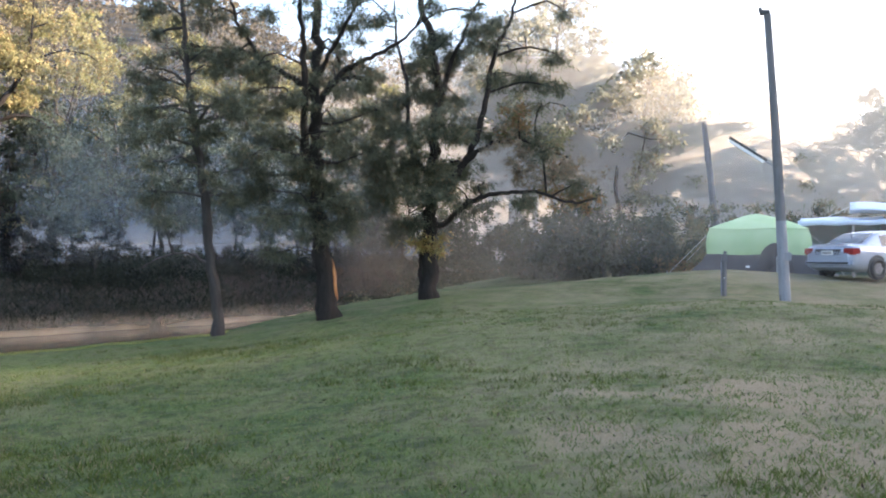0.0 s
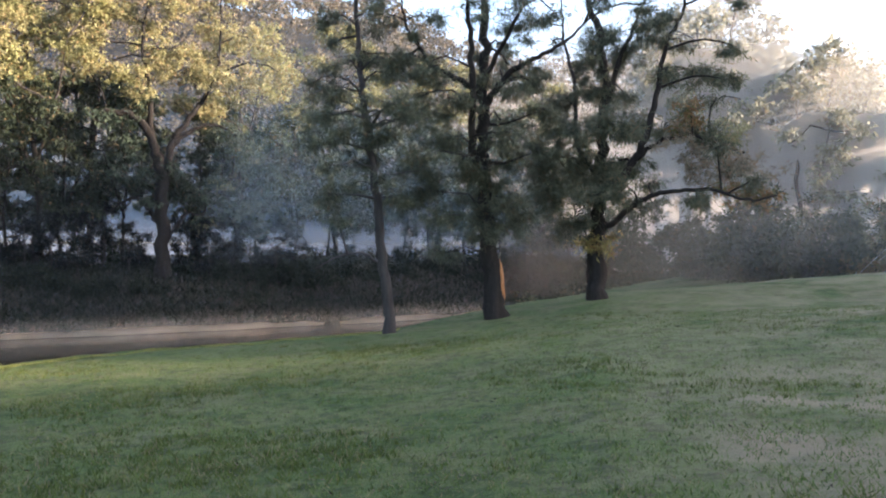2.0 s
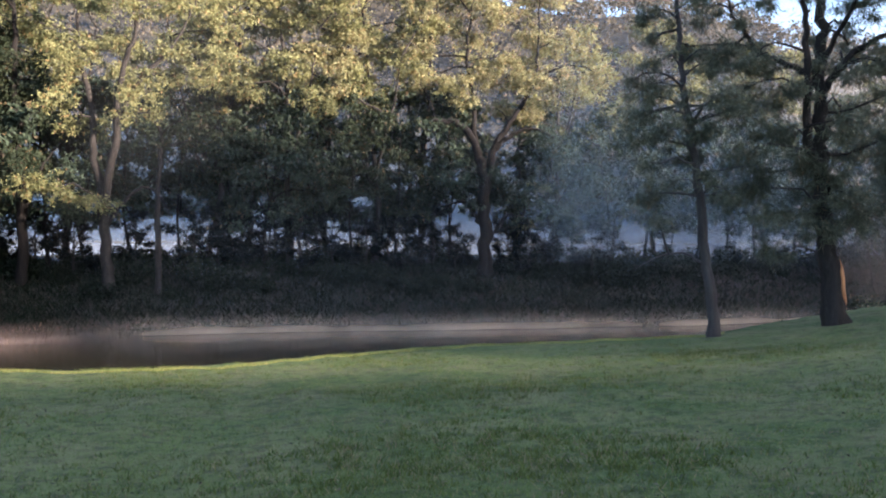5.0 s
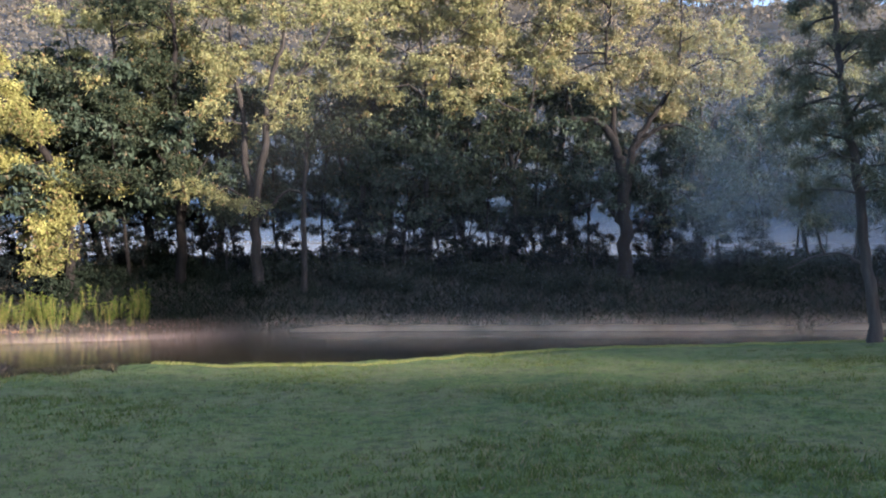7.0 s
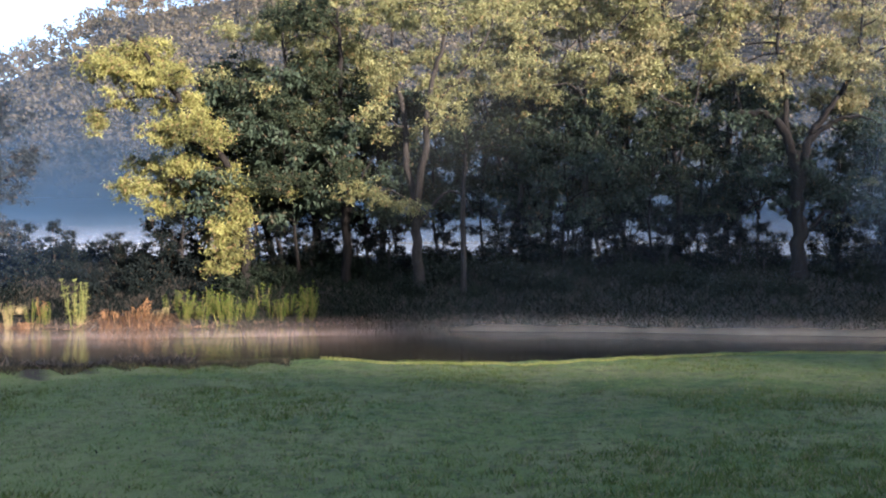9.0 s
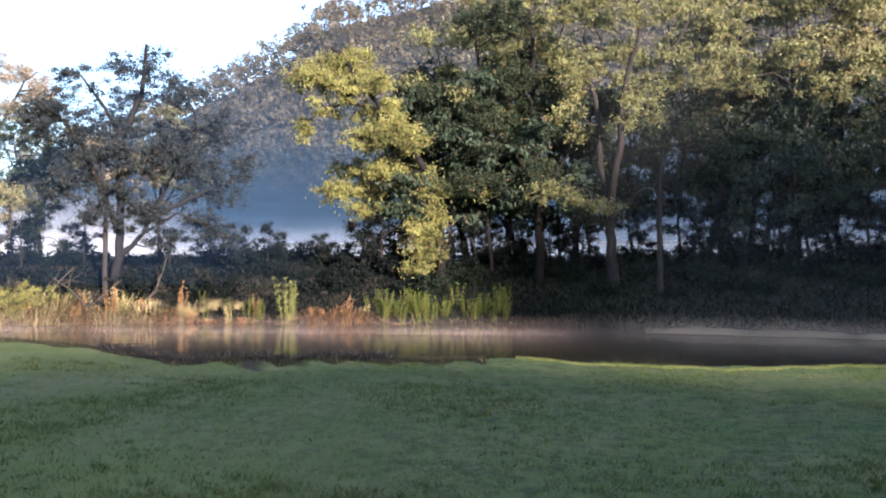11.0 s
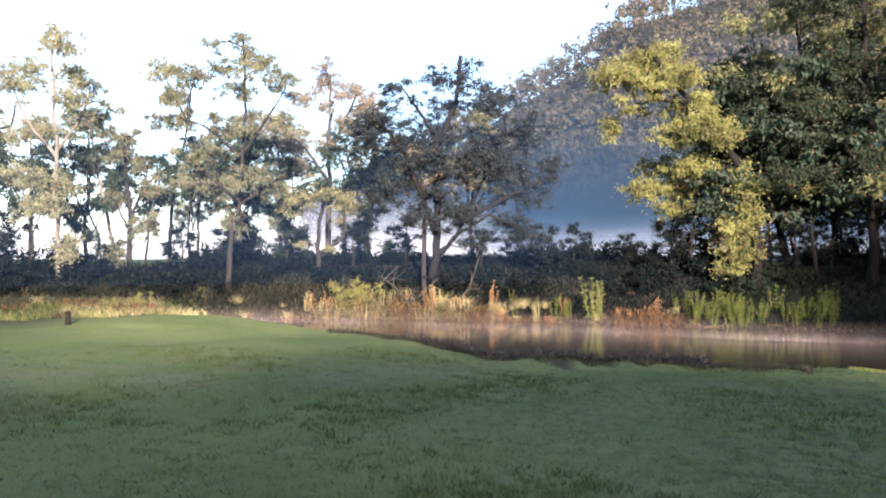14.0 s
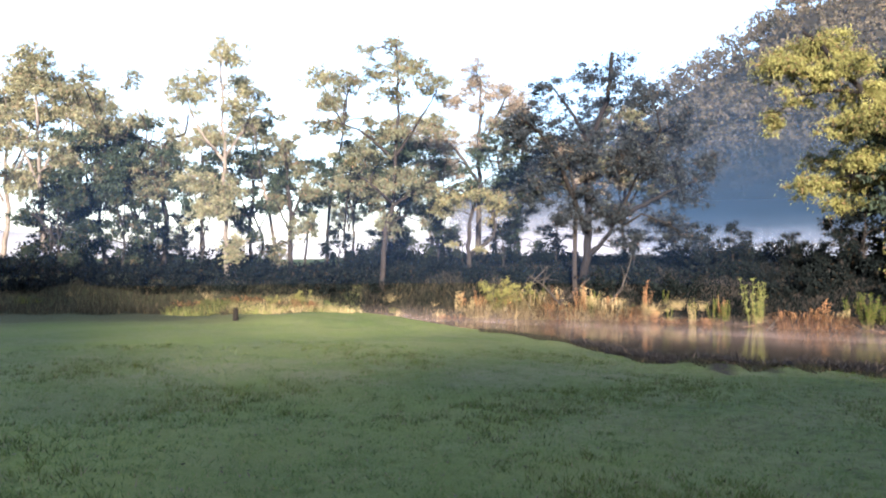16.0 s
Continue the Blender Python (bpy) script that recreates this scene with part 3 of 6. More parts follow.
for i, (az, d, k, size) in enumerate([(89.0, 50, 0, 0.78), (94.6, 52, 1, 0.82), (97.4, 56, 0, 0.8), (100.0, 58, 1, 0.7), (106.4, 55, 0, 0.78), (109.6, 56, 1, 0.8), (115.2, 48, 1, 0.84), (116.8, 52, 2, 0.8),
                                      (118.6, 47, 2, 0.86), (121.0, 49, 1, 0.9), (124.0, 50, 2, 0.9), (113.6, 56, 0, 0.75), (82.2, 47, 0, 0.72)]):
    plant("gum_tree", PALES[k], TREE, az, d, i * 83.0, size, "slender pale gum tree with a thin misty crown", "tree", "gum trees at the river bend")
LOW_AT_BEND = [(118.4, 46.0, 1.15), (117.0, 46.6, 1.1), (112.8, 46, 0.85), (110.9, 46.4, 0.8), (100.9, 44.5, 0.7), (97.6, 44.5, 0.75), (94.4, 44.8, 0.65), (90.2, 44.5, 0.65),
    (86.8, 44.5, 0.7), (81.8, 43, 0.55), (79.4, 43.5, 0.45), (77.6, 42, 0.62), (75.6, 42.6, 0.55), (72.2, 42, 0.45), (69.6, 40.5, 0.8)]
LOW_AT_BANK = [(68.4, 39.8, 0.8), (23.6, 41, 0.7), (26.0, 40, 0.75), (31.0, 40, 0.6), (34.0, 40, 0.75), (37.0, 40.5, 0.65), (41.4, 40, 0.75), (45.0, 40.5, 0.7),
    (48.0, 40, 0.8), (55.0, 40, 0.75), (60.0, 40.5, 0.8), (22.0, 41, 0.8), (27.6, 41, 0.7), (32.6, 41.5, 0.8), (35.6, 40.6, 0.7), (39.2, 41, 0.8),
    (43.2, 41, 0.75), (46.4, 40.6, 0.8), (51.4, 41, 0.7), (57.2, 41, 0.75), (62.2, 40.6, 0.7), (64.0, 40, 0.8)]
for i, (az, d, size) in enumerate(LOW_AT_BEND + LOW_AT_BANK):
    plant("river_tree", LOW_BUSHY[i % 2], TREE, az, d, i * 51.0, size, "low dark bushy tree on the river bank", "tree", "low dark trees on the bank")

for i, (az, d, size) in enumerate([(118.0, 45.5, 0.9), (114.4, 46, 0.95), (107.2, 46, 0.6), (97.0, 46, 0.7), (94.4, 46, 0.7), (89.4, 46, 0.8)]):
    plant("river_tree", BEND_BUSHY[i % 2], TREE, az, d, i * 71.0, size, "bushy grey-green tree filling the bank at the bend", "tree", "bushy trees at the river bend")

for i, (az, d, size) in enumerate([(116.2, 46.5, 1.0), (112.6, 47, 1.1), (109.8, 46, 0.9), (106.2, 47, 0.95), (103.2, 47.5, 0.9), (100.4, 47, 1.0), (96.6, 47.5, 1.05), (94.2, 47, 0.9), (90.6, 47, 1.0)]):
    plant("river_tree", BEND_MID[i % 2], TREE, az, d, i * 47.0, size, "small dark-stemmed tree at the river bend", "tree", "small trees at the river bend")

# trees that can be told apart
plant("river_oak", grown(
    71,
    [
     (0.17, [(0.0, -0.25), (-0.2, 1.6), (-0.4, 3.6), (-0.6, 5.1), (-0.8, 6.5), (-0.9, 7.9), (-1.0, 9.3)]),
     (0.04, [(-0.3, 1.8), (-0.8, 2.1), (-1.4, 2.0), (-2.0, 1.7)]),
    ],
    [
     (0.1, 7.0, 0.8, 0.5), (-1.7, 6.4, 0.7, 0.4), (-1.8, 5.7, 0.5, 0.3), (-1.9, 5.0, 0.8, 0.4), (0.3, 5.4, 1.0, 0.4), (-1.7, 3.6, 0.6, 0.4),
     (0.3, 3.6, 0.8, 0.4), (0.8, 4.3, 0.7, 0.2), (1.0, 5.8, 0.5, 0.3), (-0.5, 8.4, 0.6, 0.4), (-1.7, 8.2, 0.7, 0.3), (-0.8, 7.3, 0.5, 0.3),
    ],
    M_BARK_GREY, M_LEAF_OAK, tuft=0.36, per=80, long=0.20, wide=0.026, fill=1.25, extra=24), TREE, 14.5, 22.6, 14.5, 1.0, "slim grey river oak at the lawn's edge")
big_oak = plant("river_oak", grown(
    72,
    [
     (0.34, [(0.0, -0.25), (-0.1, 1.3), (-0.3, 3.0), (-0.3, 4.7), (-0.3, 6.1), (-0.3, 7.5), (-0.3, 8.9)]),
     (0.15, [(-0.3, 3.4), (-0.6, 4.7), (-0.6, 6.4), (-0.7, 7.7), (-0.8, 8.9)]),
     (0.11, [(-0.3, 5.9), (-1.0, 6.3), (-1.7, 6.7), (-2.2, 7.5), (-2.5, 8.4)]),
     (0.11, [(-0.3, 5.6), (0.3, 6.4), (1.0, 6.8), (1.7, 7.2), (2.6, 7.9)]), (0.08, [(-0.3, 6.3), (0.2, 7.1), (0.7, 7.9), (1.2, 8.6)]),
    ],
    [
     (-1.7, 6.3, 0.6, 0.5), (-2.5, 6.7, 0.6, 0.5), (-1.1, 5.6, 0.8, 0.4), (-1.3, 4.7, 0.8, 0.4), (0.3, 5.3, 0.7, 0.4), (0.3, 4.6, 0.7, 0.3),
     (-1.7, 3.4, 0.7, 0.3), (-0.6, 3.4, 0.8, 0.4), (-1.1, 2.7, 0.9, 0.4), (0.3, 3.2, 0.8, 0.5), (0.5, 2.6, 0.7, 0.4), (-1.4, 1.8, 0.7, 0.3),
     (0.4, 7.6, 0.7, 0.5), (0.4, 6.0, 0.6, 0.3), (1.0, 6.2, 0.6, 0.3), (1.2, 5.4, 0.7, 0.3), (-0.6, 4.0, 0.7, 0.3), (-1.9, 4.2, 0.6, 0.3),
     (-1.7, 7.9, 0.5, 0.3), (1.2, 4.5, 0.7, 0.4), (-0.2, 2.3, 0.7, 0.3),
    ],
    M_BARK_DARK, M_LEAF_OAK, tuft=0.40, per=90, long=0.20, wide=0.026, fill=1.7, extra=30), TREE, 7.6, 22.9, 7.6, 1.0, "large dark river oak with a split, torn trunk")
forked_oak = plant("river_oak", grown(
    73,
    [
     (0.29, [(0.0, -0.25), (-0.1, 1.3), (0.0, 2.6), (0.1, 4.1), (0.2, 6.0), (-0.1, 7.5), (-0.4, 8.8)]),
     (0.15, [(0.1, 2.9), (0.7, 3.5), (1.1, 4.1), (1.6, 5.6), (1.8, 6.9), (2.3, 8.0), (2.5, 8.8)]),
     (0.12, [(0.1, 4.5), (0.4, 6.1), (0.9, 7.5), (1.4, 8.6)]), (0.1, [(0.0, 3.3), (-0.6, 4.3), (-0.7, 6.0), (-1.0, 7.5), (-1.1, 8.8)]),
     (0.08, [(0.9, 3.8), (1.8, 4.4), (2.8, 4.4), (3.9, 4.0)]), (0.1, [(0.0, 2.0), (0.4, 2.1), (1.1, 2.7), (1.9, 2.9), (2.9, 2.9), (3.8, 2.6), (4.4, 2.7)]), (0.11, [(-0.2, -0.1), (-0.3, 0.8), (-0.3, 1.5)]),
    ],
    [
     (0.6, 6.9, 0.7, 0.6), (0.1, 7.4, 0.6, 0.4), (2.7, 6.5, 1.1, 0.4), (3.3, 6.1, 0.7, 0.3), (3.7, 7.0, 0.5, 0.4), (2.2, 4.8, 0.7, 0.3),
     (0.1, 5.8, 1.0, 0.4), (-1.2, 5.7, 0.7, 0.4), (-1.1, 4.8, 1.0, 0.6), (0.1, 4.6, 1.1, 0.6), (-0.6, 3.6, 1.1, 0.6), (0.7, 3.9, 0.9, 0.5),
     (-1.2, 2.9, 1.0, 0.6), (-0.1, 2.8, 1.0, 0.5), (1.1, 4.9, 0.6, 0.5), (1.4, 7.5, 0.6, 0.4), (-0.6, 2.0, 0.6, 0.4), (-0.6, 6.6, 0.5, 0.4),
     (-1.7, 3.8, 0.6, 0.5),
    ],
    M_BARK_DARK, M_LEAF_OAK, tuft=0.40, per=90, long=0.20, wide=0.026, fill=2.0, extra=40), TREE, 0.8, 24.2, 0.8, 1.0, "large forked river oak with a long low bough")
plant("gum_tree", grown(
    21,
    [
     (0.4, [(0.0, -0.25), (-0.1, 2.6), (-0.1, 4.2), (-0.3, 5.4), (-0.9, 6.7), (-1.9, 7.2), (-2.9, 7.0)]),
     (0.24, [(-0.0, 3.8), (0.3, 5.6), (0.6, 6.4), (1.5, 7.7), (2.3, 9.3), (2.5, 11.1)]), (0.16, [(0.3, 5.8), (1.3, 6.6), (2.3, 6.8), (3.2, 6.4)]),
     (0.2, [(-0.1, 4.2), (-0.5, 6.2), (-0.6, 8.3), (-0.9, 10.3), (-0.7, 12.3)]),
     (0.16, [(-0.1, 2.2), (-0.6, 2.9), (-1.1, 3.4), (-1.7, 3.3), (-2.4, 2.7)]),
     (0.13, [(0.1, 1.8), (0.6, 2.2), (1.0, 2.8), (1.7, 2.7), (1.9, 3.8), (2.5, 4.0)]),
    ],
    [
     (-1.9, 8.9, 1.2, 0.6), (-0.3, 9.3, 1.3, 0.7), (0.9, 9.3, 1.2, 0.7), (2.3, 8.9, 1.4, 0.8), (3.7, 9.0, 1.0, 0.6), (5.1, 9.2, 0.8, 0.6),
     (0.5, 10.2, 1.2, 0.6), (2.1, 10.2, 1.4, 0.6), (-0.7, 11.2, 1.0, 0.7), (0.5, 12.0, 1.2, 0.7), (2.5, 11.5, 1.4, 0.8), (3.9, 11.1, 1.2, 0.7),
     (-2.3, 11.7, 1.2, 0.8), (-3.5, 10.6, 1.2, 0.6), (-3.1, 9.3, 1.0, 0.7), (-1.1, 8.0, 1.1, 0.4), (2.1, 7.8, 1.1, 0.5), (0.5, 7.9, 0.9, 0.5),
     (-0.3, 13.5, 2.0, 1.0), (2.5, 13.3, 1.8, 1.0), (-2.5, 13.5, 1.6, 0.9), (1.7, 2.4, 0.5, 0.5), (2.6, 4.2, 0.5, 0.3),
    ],
    M_BARK_BLACK, M_LEAF_AMBER, tuft=0.38, per=54, long=0.145, wide=0.062, fill=1.2), TREE, 29.0, 40, 29.0, 1.0, "spreading gum tree with splayed limbs and a golden crown")
plant("gum_tree", grown(
    22,
    [
     (0.3, [(0.0, -0.25), (-0.1, 2.1), (-0.2, 3.7), (-0.5, 5.3), (-0.6, 6.8), (-0.9, 8.8), (-1.7, 9.8)]),
     (0.22, [(-0.2, 3.3), (0.2, 6.0), (0.5, 8.8), (1.0, 10.6), (0.9, 12.8)]), (0.14, [(0.3, 7.0), (1.3, 8.8), (2.5, 10.2), (3.3, 11.8)]),
     (0.11, [(0.0, 2.9), (0.6, 3.8), (1.3, 4.4), (2.0, 4.1), (2.4, 3.4)]),
    ],
    [
     (-1.9, 9.5, 0.9, 0.7), (-0.9, 9.8, 1.0, 0.7), (-1.7, 8.7, 0.9, 0.4), (0.5, 10.2, 1.2, 0.7), (2.3, 10.0, 1.0, 0.7), (2.7, 9.1, 1.2, 0.6),
     (1.3, 8.9, 1.0, 0.6), (3.9, 9.8, 1.0, 0.6), (-0.7, 12.0, 1.0, 0.7), (0.9, 11.4, 1.0, 0.7), (2.5, 11.8, 1.2, 0.7), (3.9, 12.0, 1.2, 0.7),
     (-1.9, 7.6, 1.0, 0.5), (-1.1, 7.0, 1.2, 0.5), (0.5, 7.2, 0.8, 0.5), (0.9, 8.1, 1.0, 0.6), (1.7, 7.4, 0.6, 0.4), (-2.3, 4.3, 1.6, 0.6),
     (-0.9, 3.7, 0.8, 0.4), (-0.1, 3.6, 0.6, 0.3), (-0.7, 13.8, 1.8, 1.0), (1.7, 14.0, 2.0, 1.1), (3.9, 13.6, 1.6, 1.0),
    ],
    M_BARK_DARK, M_LEAF_GUM, tuft=0.38, per=54, long=0.145, wide=0.062, fill=1.3), TREE, 53.1, 38.2, 53.1, 1.0, "tall pale-trunked gum tree forking low over the shaded bank")
plant("gum_tree", grown(
    25,
    [
     (0.15, [(0.0, -0.25), (0.0, 3.4), (0.1, 5.8), (0.1, 6.9), (-0.2, 7.5), (-0.4, 9.3)]),
    ],
    [
     (-0.3, 7.6, 0.7, 0.4), (1.3, 6.9, 0.9, 0.5), (2.1, 6.4, 0.8, 0.5), (0.3, 6.4, 0.6, 0.4),
    ],
    M_BARK_DARK, M_LEAF_DARK, fill=0.9), TREE, 50.2, 38.2, 50.2, 1.0, "slim pale gum tree standing in shade")
plant("river_tree", grown(
    26,
    [
     (0.26, [(0.0, -0.25), (0.0, 3.7), (-0.2, 6.5), (-0.3, 10.1), (-0.4, 12.2)]), (0.14, [(0.0, 3.1), (-0.8, 5.3), (-2.4, 6.9), (-3.4, 7.7)]),
     (0.12, [(0.0, 2.5), (0.6, 4.5), (1.4, 5.9)]),
    ],
    [
     (-0.6, 7.7, 1.2, 0.9), (-1.0, 9.1, 1.1, 1.0), (-2.6, 7.5, 1.2, 1.0), (-3.4, 6.3, 1.5, 1.0), (-4.8, 6.7, 1.3, 1.0), (-2.0, 5.9, 1.2, 0.9),
     (-3.4, 4.3, 1.4, 0.8), (-0.8, 6.3, 1.0, 0.8), (-0.2, 4.7, 1.0, 0.7), (-4.8, 8.7, 0.8, 0.6), (-0.6, 10.3, 0.8, 1.0), (-1.8, 11.3, 1.6, 0.8),
     (-1.0, 12.2, 1.2, 0.7), (-2.8, 11.7, 1.0, 0.6), (-1.8, 4.3, 1.2, 0.7),
    ],
    M_BARK_BLACK, M_LEAF_DARK, tuft=0.38, per=54, long=0.145, wide=0.062, fill=1.5, extra=20), TREE, 57.9, 39.5, 57.9, 1.0, "tall dark river tree with a thick shaded crown")
plant("gum_tree", grown(
    23,
    [
     (0.26, [(0.0, -0.25), (-0.1, 2.9), (-1.0, 5.7), (-2.7, 7.9), (-4.0, 9.7), (-4.9, 10.6)]),
     (0.13, [(-0.1, 2.2), (-0.5, 3.6), (-1.4, 4.4), (-3.0, 4.6)]), (0.13, [(-1.0, 5.7), (-2.7, 6.4), (-4.0, 6.2)]),
     (0.09, [(-2.7, 7.9), (-4.5, 8.1), (-6.2, 7.3)]), (0.11, [(-0.1, 2.5), (-0.4, 2.2), (-0.7, 1.1)]),
    ],
    [
     (-4.0, 10.6, 1.1, 0.5), (-4.9, 10.0, 1.4, 0.7), (-5.8, 9.3, 1.4, 0.7), (-4.5, 9.0, 1.3, 0.6), (-3.2, 9.5, 0.9, 0.6),
     (-3.0, 8.9, 1.1, 0.6), (-6.2, 7.1, 0.6, 0.7), (-2.7, 8.0, 1.7, 0.6), (-2.1, 7.1, 1.1, 0.5), (-3.0, 6.6, 1.3, 0.7),
     (-1.4, 6.4, 0.9, 0.7), (-4.0, 5.4, 1.3, 0.6), (-2.7, 5.3, 1.3, 0.6), (-1.6, 4.7, 1.1, 0.7), (-3.4, 4.4, 1.1, 0.5), (-4.5, 4.2, 1.1, 0.6),
     (-3.4, 3.5, 1.1, 0.5), (-1.4, 3.6, 1.1, 0.5), (-0.4, 4.4, 0.9, 0.5), (-1.0, 2.2, 1.1, 0.5), (-0.6, -0.5, 1.6, 1.0, 0.6), (-1.0, -0.4, 0.8, 0.9, 0.5), (-0.9, -0.6, 2.6, 0.9, 0.5), (-0.3, -0.6, 3.2, 0.8, 0.6),
    ],
    M_BARK_BLACK, M_LEAF_GOLD, tuft=0.38, per=54, long=0.145, wide=0.062, fill=2.4, droop=0.7, extra=16), TREE, 64.4, 39.0, 64.4, 1.0, "golden sunlit gum leaning over the bank, leaves hanging low")
plant("gum_tree", grown(
    61,
    [
     (0.27, [(0.0, -0.25), (0.3, 2.8), (0.4, 6.8), (1.2, 9.1), (1.4, 11.2)]), (0.17, [(0.4, 1.9), (1.2, 2.8), (3.5, 7.4)]),
     (0.17, [(0.2, 2.8), (-0.7, 5.3), (-1.6, 7.0), (-2.8, 8.0)]),
     (0.15, [(0.4, 6.8), (-0.3, 8.2), (-1.4, 9.7)]), (0.15, [(1.2, 3.2), (3.5, 4.5), (5.6, 5.5)]),
    ],
    [
     (-3.0, 7.4, 1.1, 1.1), (-2.0, 7.6, 1.5, 1.1), (-0.3, 7.8, 1.7, 1.1), (3.0, 7.4, 1.5, 1.1), (4.5, 7.6, 1.5, 1.1),
     (-1.6, 6.3, 1.7, 1.1), (0.1, 6.3, 1.9, 1.1), (2.2, 6.1, 1.9, 1.1), (4.1, 5.9, 1.7, 1.1), (5.6, 5.9, 0.9, 1.1), (-2.0, 4.9, 1.5, 0.9),
     (4.5, 4.7, 1.5, 0.9), (-1.6, 9.5, 1.0, 0.7), (0.3, 10.3, 0.9, 0.9), (1.6, 10.5, 1.0, 1.1),
     (2.6, 9.7, 0.9, 0.8), (0.9, 9.1, 1.6, 0.8), (3.0, 8.9, 1.5, 0.8), (3.5, 3.4, 1.7, 0.9), (4.5, 2.8, 1.1, 0.8), (1.4, -1.0, 3.6, 1.3, 0.8), (-0.6, -1.0, 3.6, 1.2, 0.7), (2.2, -0.8, 2.4, 1.0, 0.6), (0.4, -1.0, 4.6, 1.3, 0.7),
    ],
    M_BARK_BLACK, M_LEAF_DENSE, tuft=0.38, per=54, long=0.145, wide=0.062, fill=1.1, extra=20), TREE, 85.1, 41, 85.1, 1.0, "broad dense blue-grey gum over the bank")
plant("gum_tree", grown(
    62,
    [
     (0.14, [(0.0, -0.25), (0.0, 4.3), (-0.2, 5.6), (-0.6, 7.0)]),
    ],
    [
     (-0.6, 6.8, 0.8, 0.5), (0.4, 5.8, 0.8, 0.5), (1.7, 5.4, 0.7, 1.0),
    ],
    M_BARK_GUM, M_LEAF_BLUSH, fill=0.7), TREE, 85.5, 40.8, 85.5, 1.0, "slim gum with a pale trunk and rusty leaves")
plant("gum_tree", grown(
    63,
    [
     (0.15, [(0.0, -0.25), (0.0, 2.8), (0.4, 4.3), (0.7, 5.0)]), (0.13, [(0.1, 1.5), (1.2, 2.4), (1.3, 3.4), (1.6, 4.3)]),
     (0.09, [(0.3, 4.1), (-0.3, 4.5), (-1.1, 4.7)]),
    ],
    [
     (-0.5, 4.3, 1.0, 0.5), (1.7, 3.9, 0.6, 0.9), (0.5, 4.4, 0.8, 0.4), (-1.4, 3.7, 0.8, 0.4),
    ],
    M_BARK_DARK, M_LEAF_AMBER, tuft=0.38, per=54, long=0.145, wide=0.062, fill=1.2, extra=8), TREE, 92.4, 42.5, 92.4, 1.0, "small crooked tree with sunlit yellow leaves")
plant("gum_tree", grown(
    64,
    [
     (0.22, [(0.0, -0.25), (0.1, 3.2), (0.1, 6.9), (0.2, 10.0)]), (0.12, [(0.1, 4.4), (-1.3, 6.4), (-2.3, 7.4)]),
     (0.12, [(0.1, 6.1), (1.3, 8.6), (1.8, 9.8)]),
    ],
    [
     (0.1, 10.3, 1.2, 0.9), (-1.1, 9.1, 1.2, 0.7), (1.3, 9.5, 1.2, 0.7), (-2.3, 6.9, 1.5, 0.8), (-0.1, 6.6, 1.2, 0.8), (-1.6, 5.6, 1.5, 0.8),
     (-0.2, 11.0, 0.7, 0.6), (1.1, 7.8, 1.2, 0.7), (2.1, 8.6, 1.0, 0.6),
    ],
    M_BARK_PALE, M_LEAF_BLUSH, tuft=0.38, per=54, long=0.145, wide=0.062, fill=1.4, extra=14), TREE, 91.8, 49, 91.8, 1.0, "slender gum tree with rusty thinning leaves")
plant("gum_tree", grown(
    65,
    [
     (0.16, [(0.0, -0.25), (0.2, 2.7), (0.5, 3.9), (0.7, 6.5), (0.8, 9.1), (0.7, 11.3)]), (0.09, [(0.7, 6.3), (1.8, 7.8), (2.6, 9.1)]),
     (0.09, [(0.6, 6.1), (-0.8, 7.3), (-1.8, 7.7)]), (0.09, [(0.5, 3.9), (1.8, 4.8), (2.4, 5.1)]), (0.08, [(0.5, 4.1), (-0.8, 5.1), (-1.6, 5.3)]),
    ],
    [
     (0.6, 11.5, 0.8, 0.4), (1.2, 10.9, 1.0, 0.5), (-0.6, 11.0, 0.6, 0.4), (-0.4, 10.1, 1.0, 0.5), (1.4, 9.8, 1.3, 0.7), (2.4, 9.3, 1.0, 0.5),
     (0.4, 9.0, 1.3, 0.5), (-1.4, 9.7, 0.9, 0.5), (-0.8, 6.3, 1.1, 0.5), (-1.6, 5.1, 1.1, 0.6), (-0.2, 5.1, 1.3, 0.7), (1.0, 5.5, 1.1, 0.7),
     (2.0, 4.7, 0.9, 0.5), (-2.5, 8.9, 1.0, 0.6), (-2.8, 7.8, 0.9, 0.5), (-2.0, 10.0, 0.8, 0.5), (0.5, 7.3, 0.9, 0.4), (0.2, 3.1, 0.7, 0.9), (2.6, 7.7, 0.8, 0.5),
    ],
    M_BARK_GUM, M_LEAF_BLUE, tuft=0.38, per=54, long=0.145, wide=0.062, fill=1.5, extra=18), TREE, 98.2, 42, 98.2, 1.0, "tall thin-crowned gum with a dark trunk at the bend", tall=1.05)
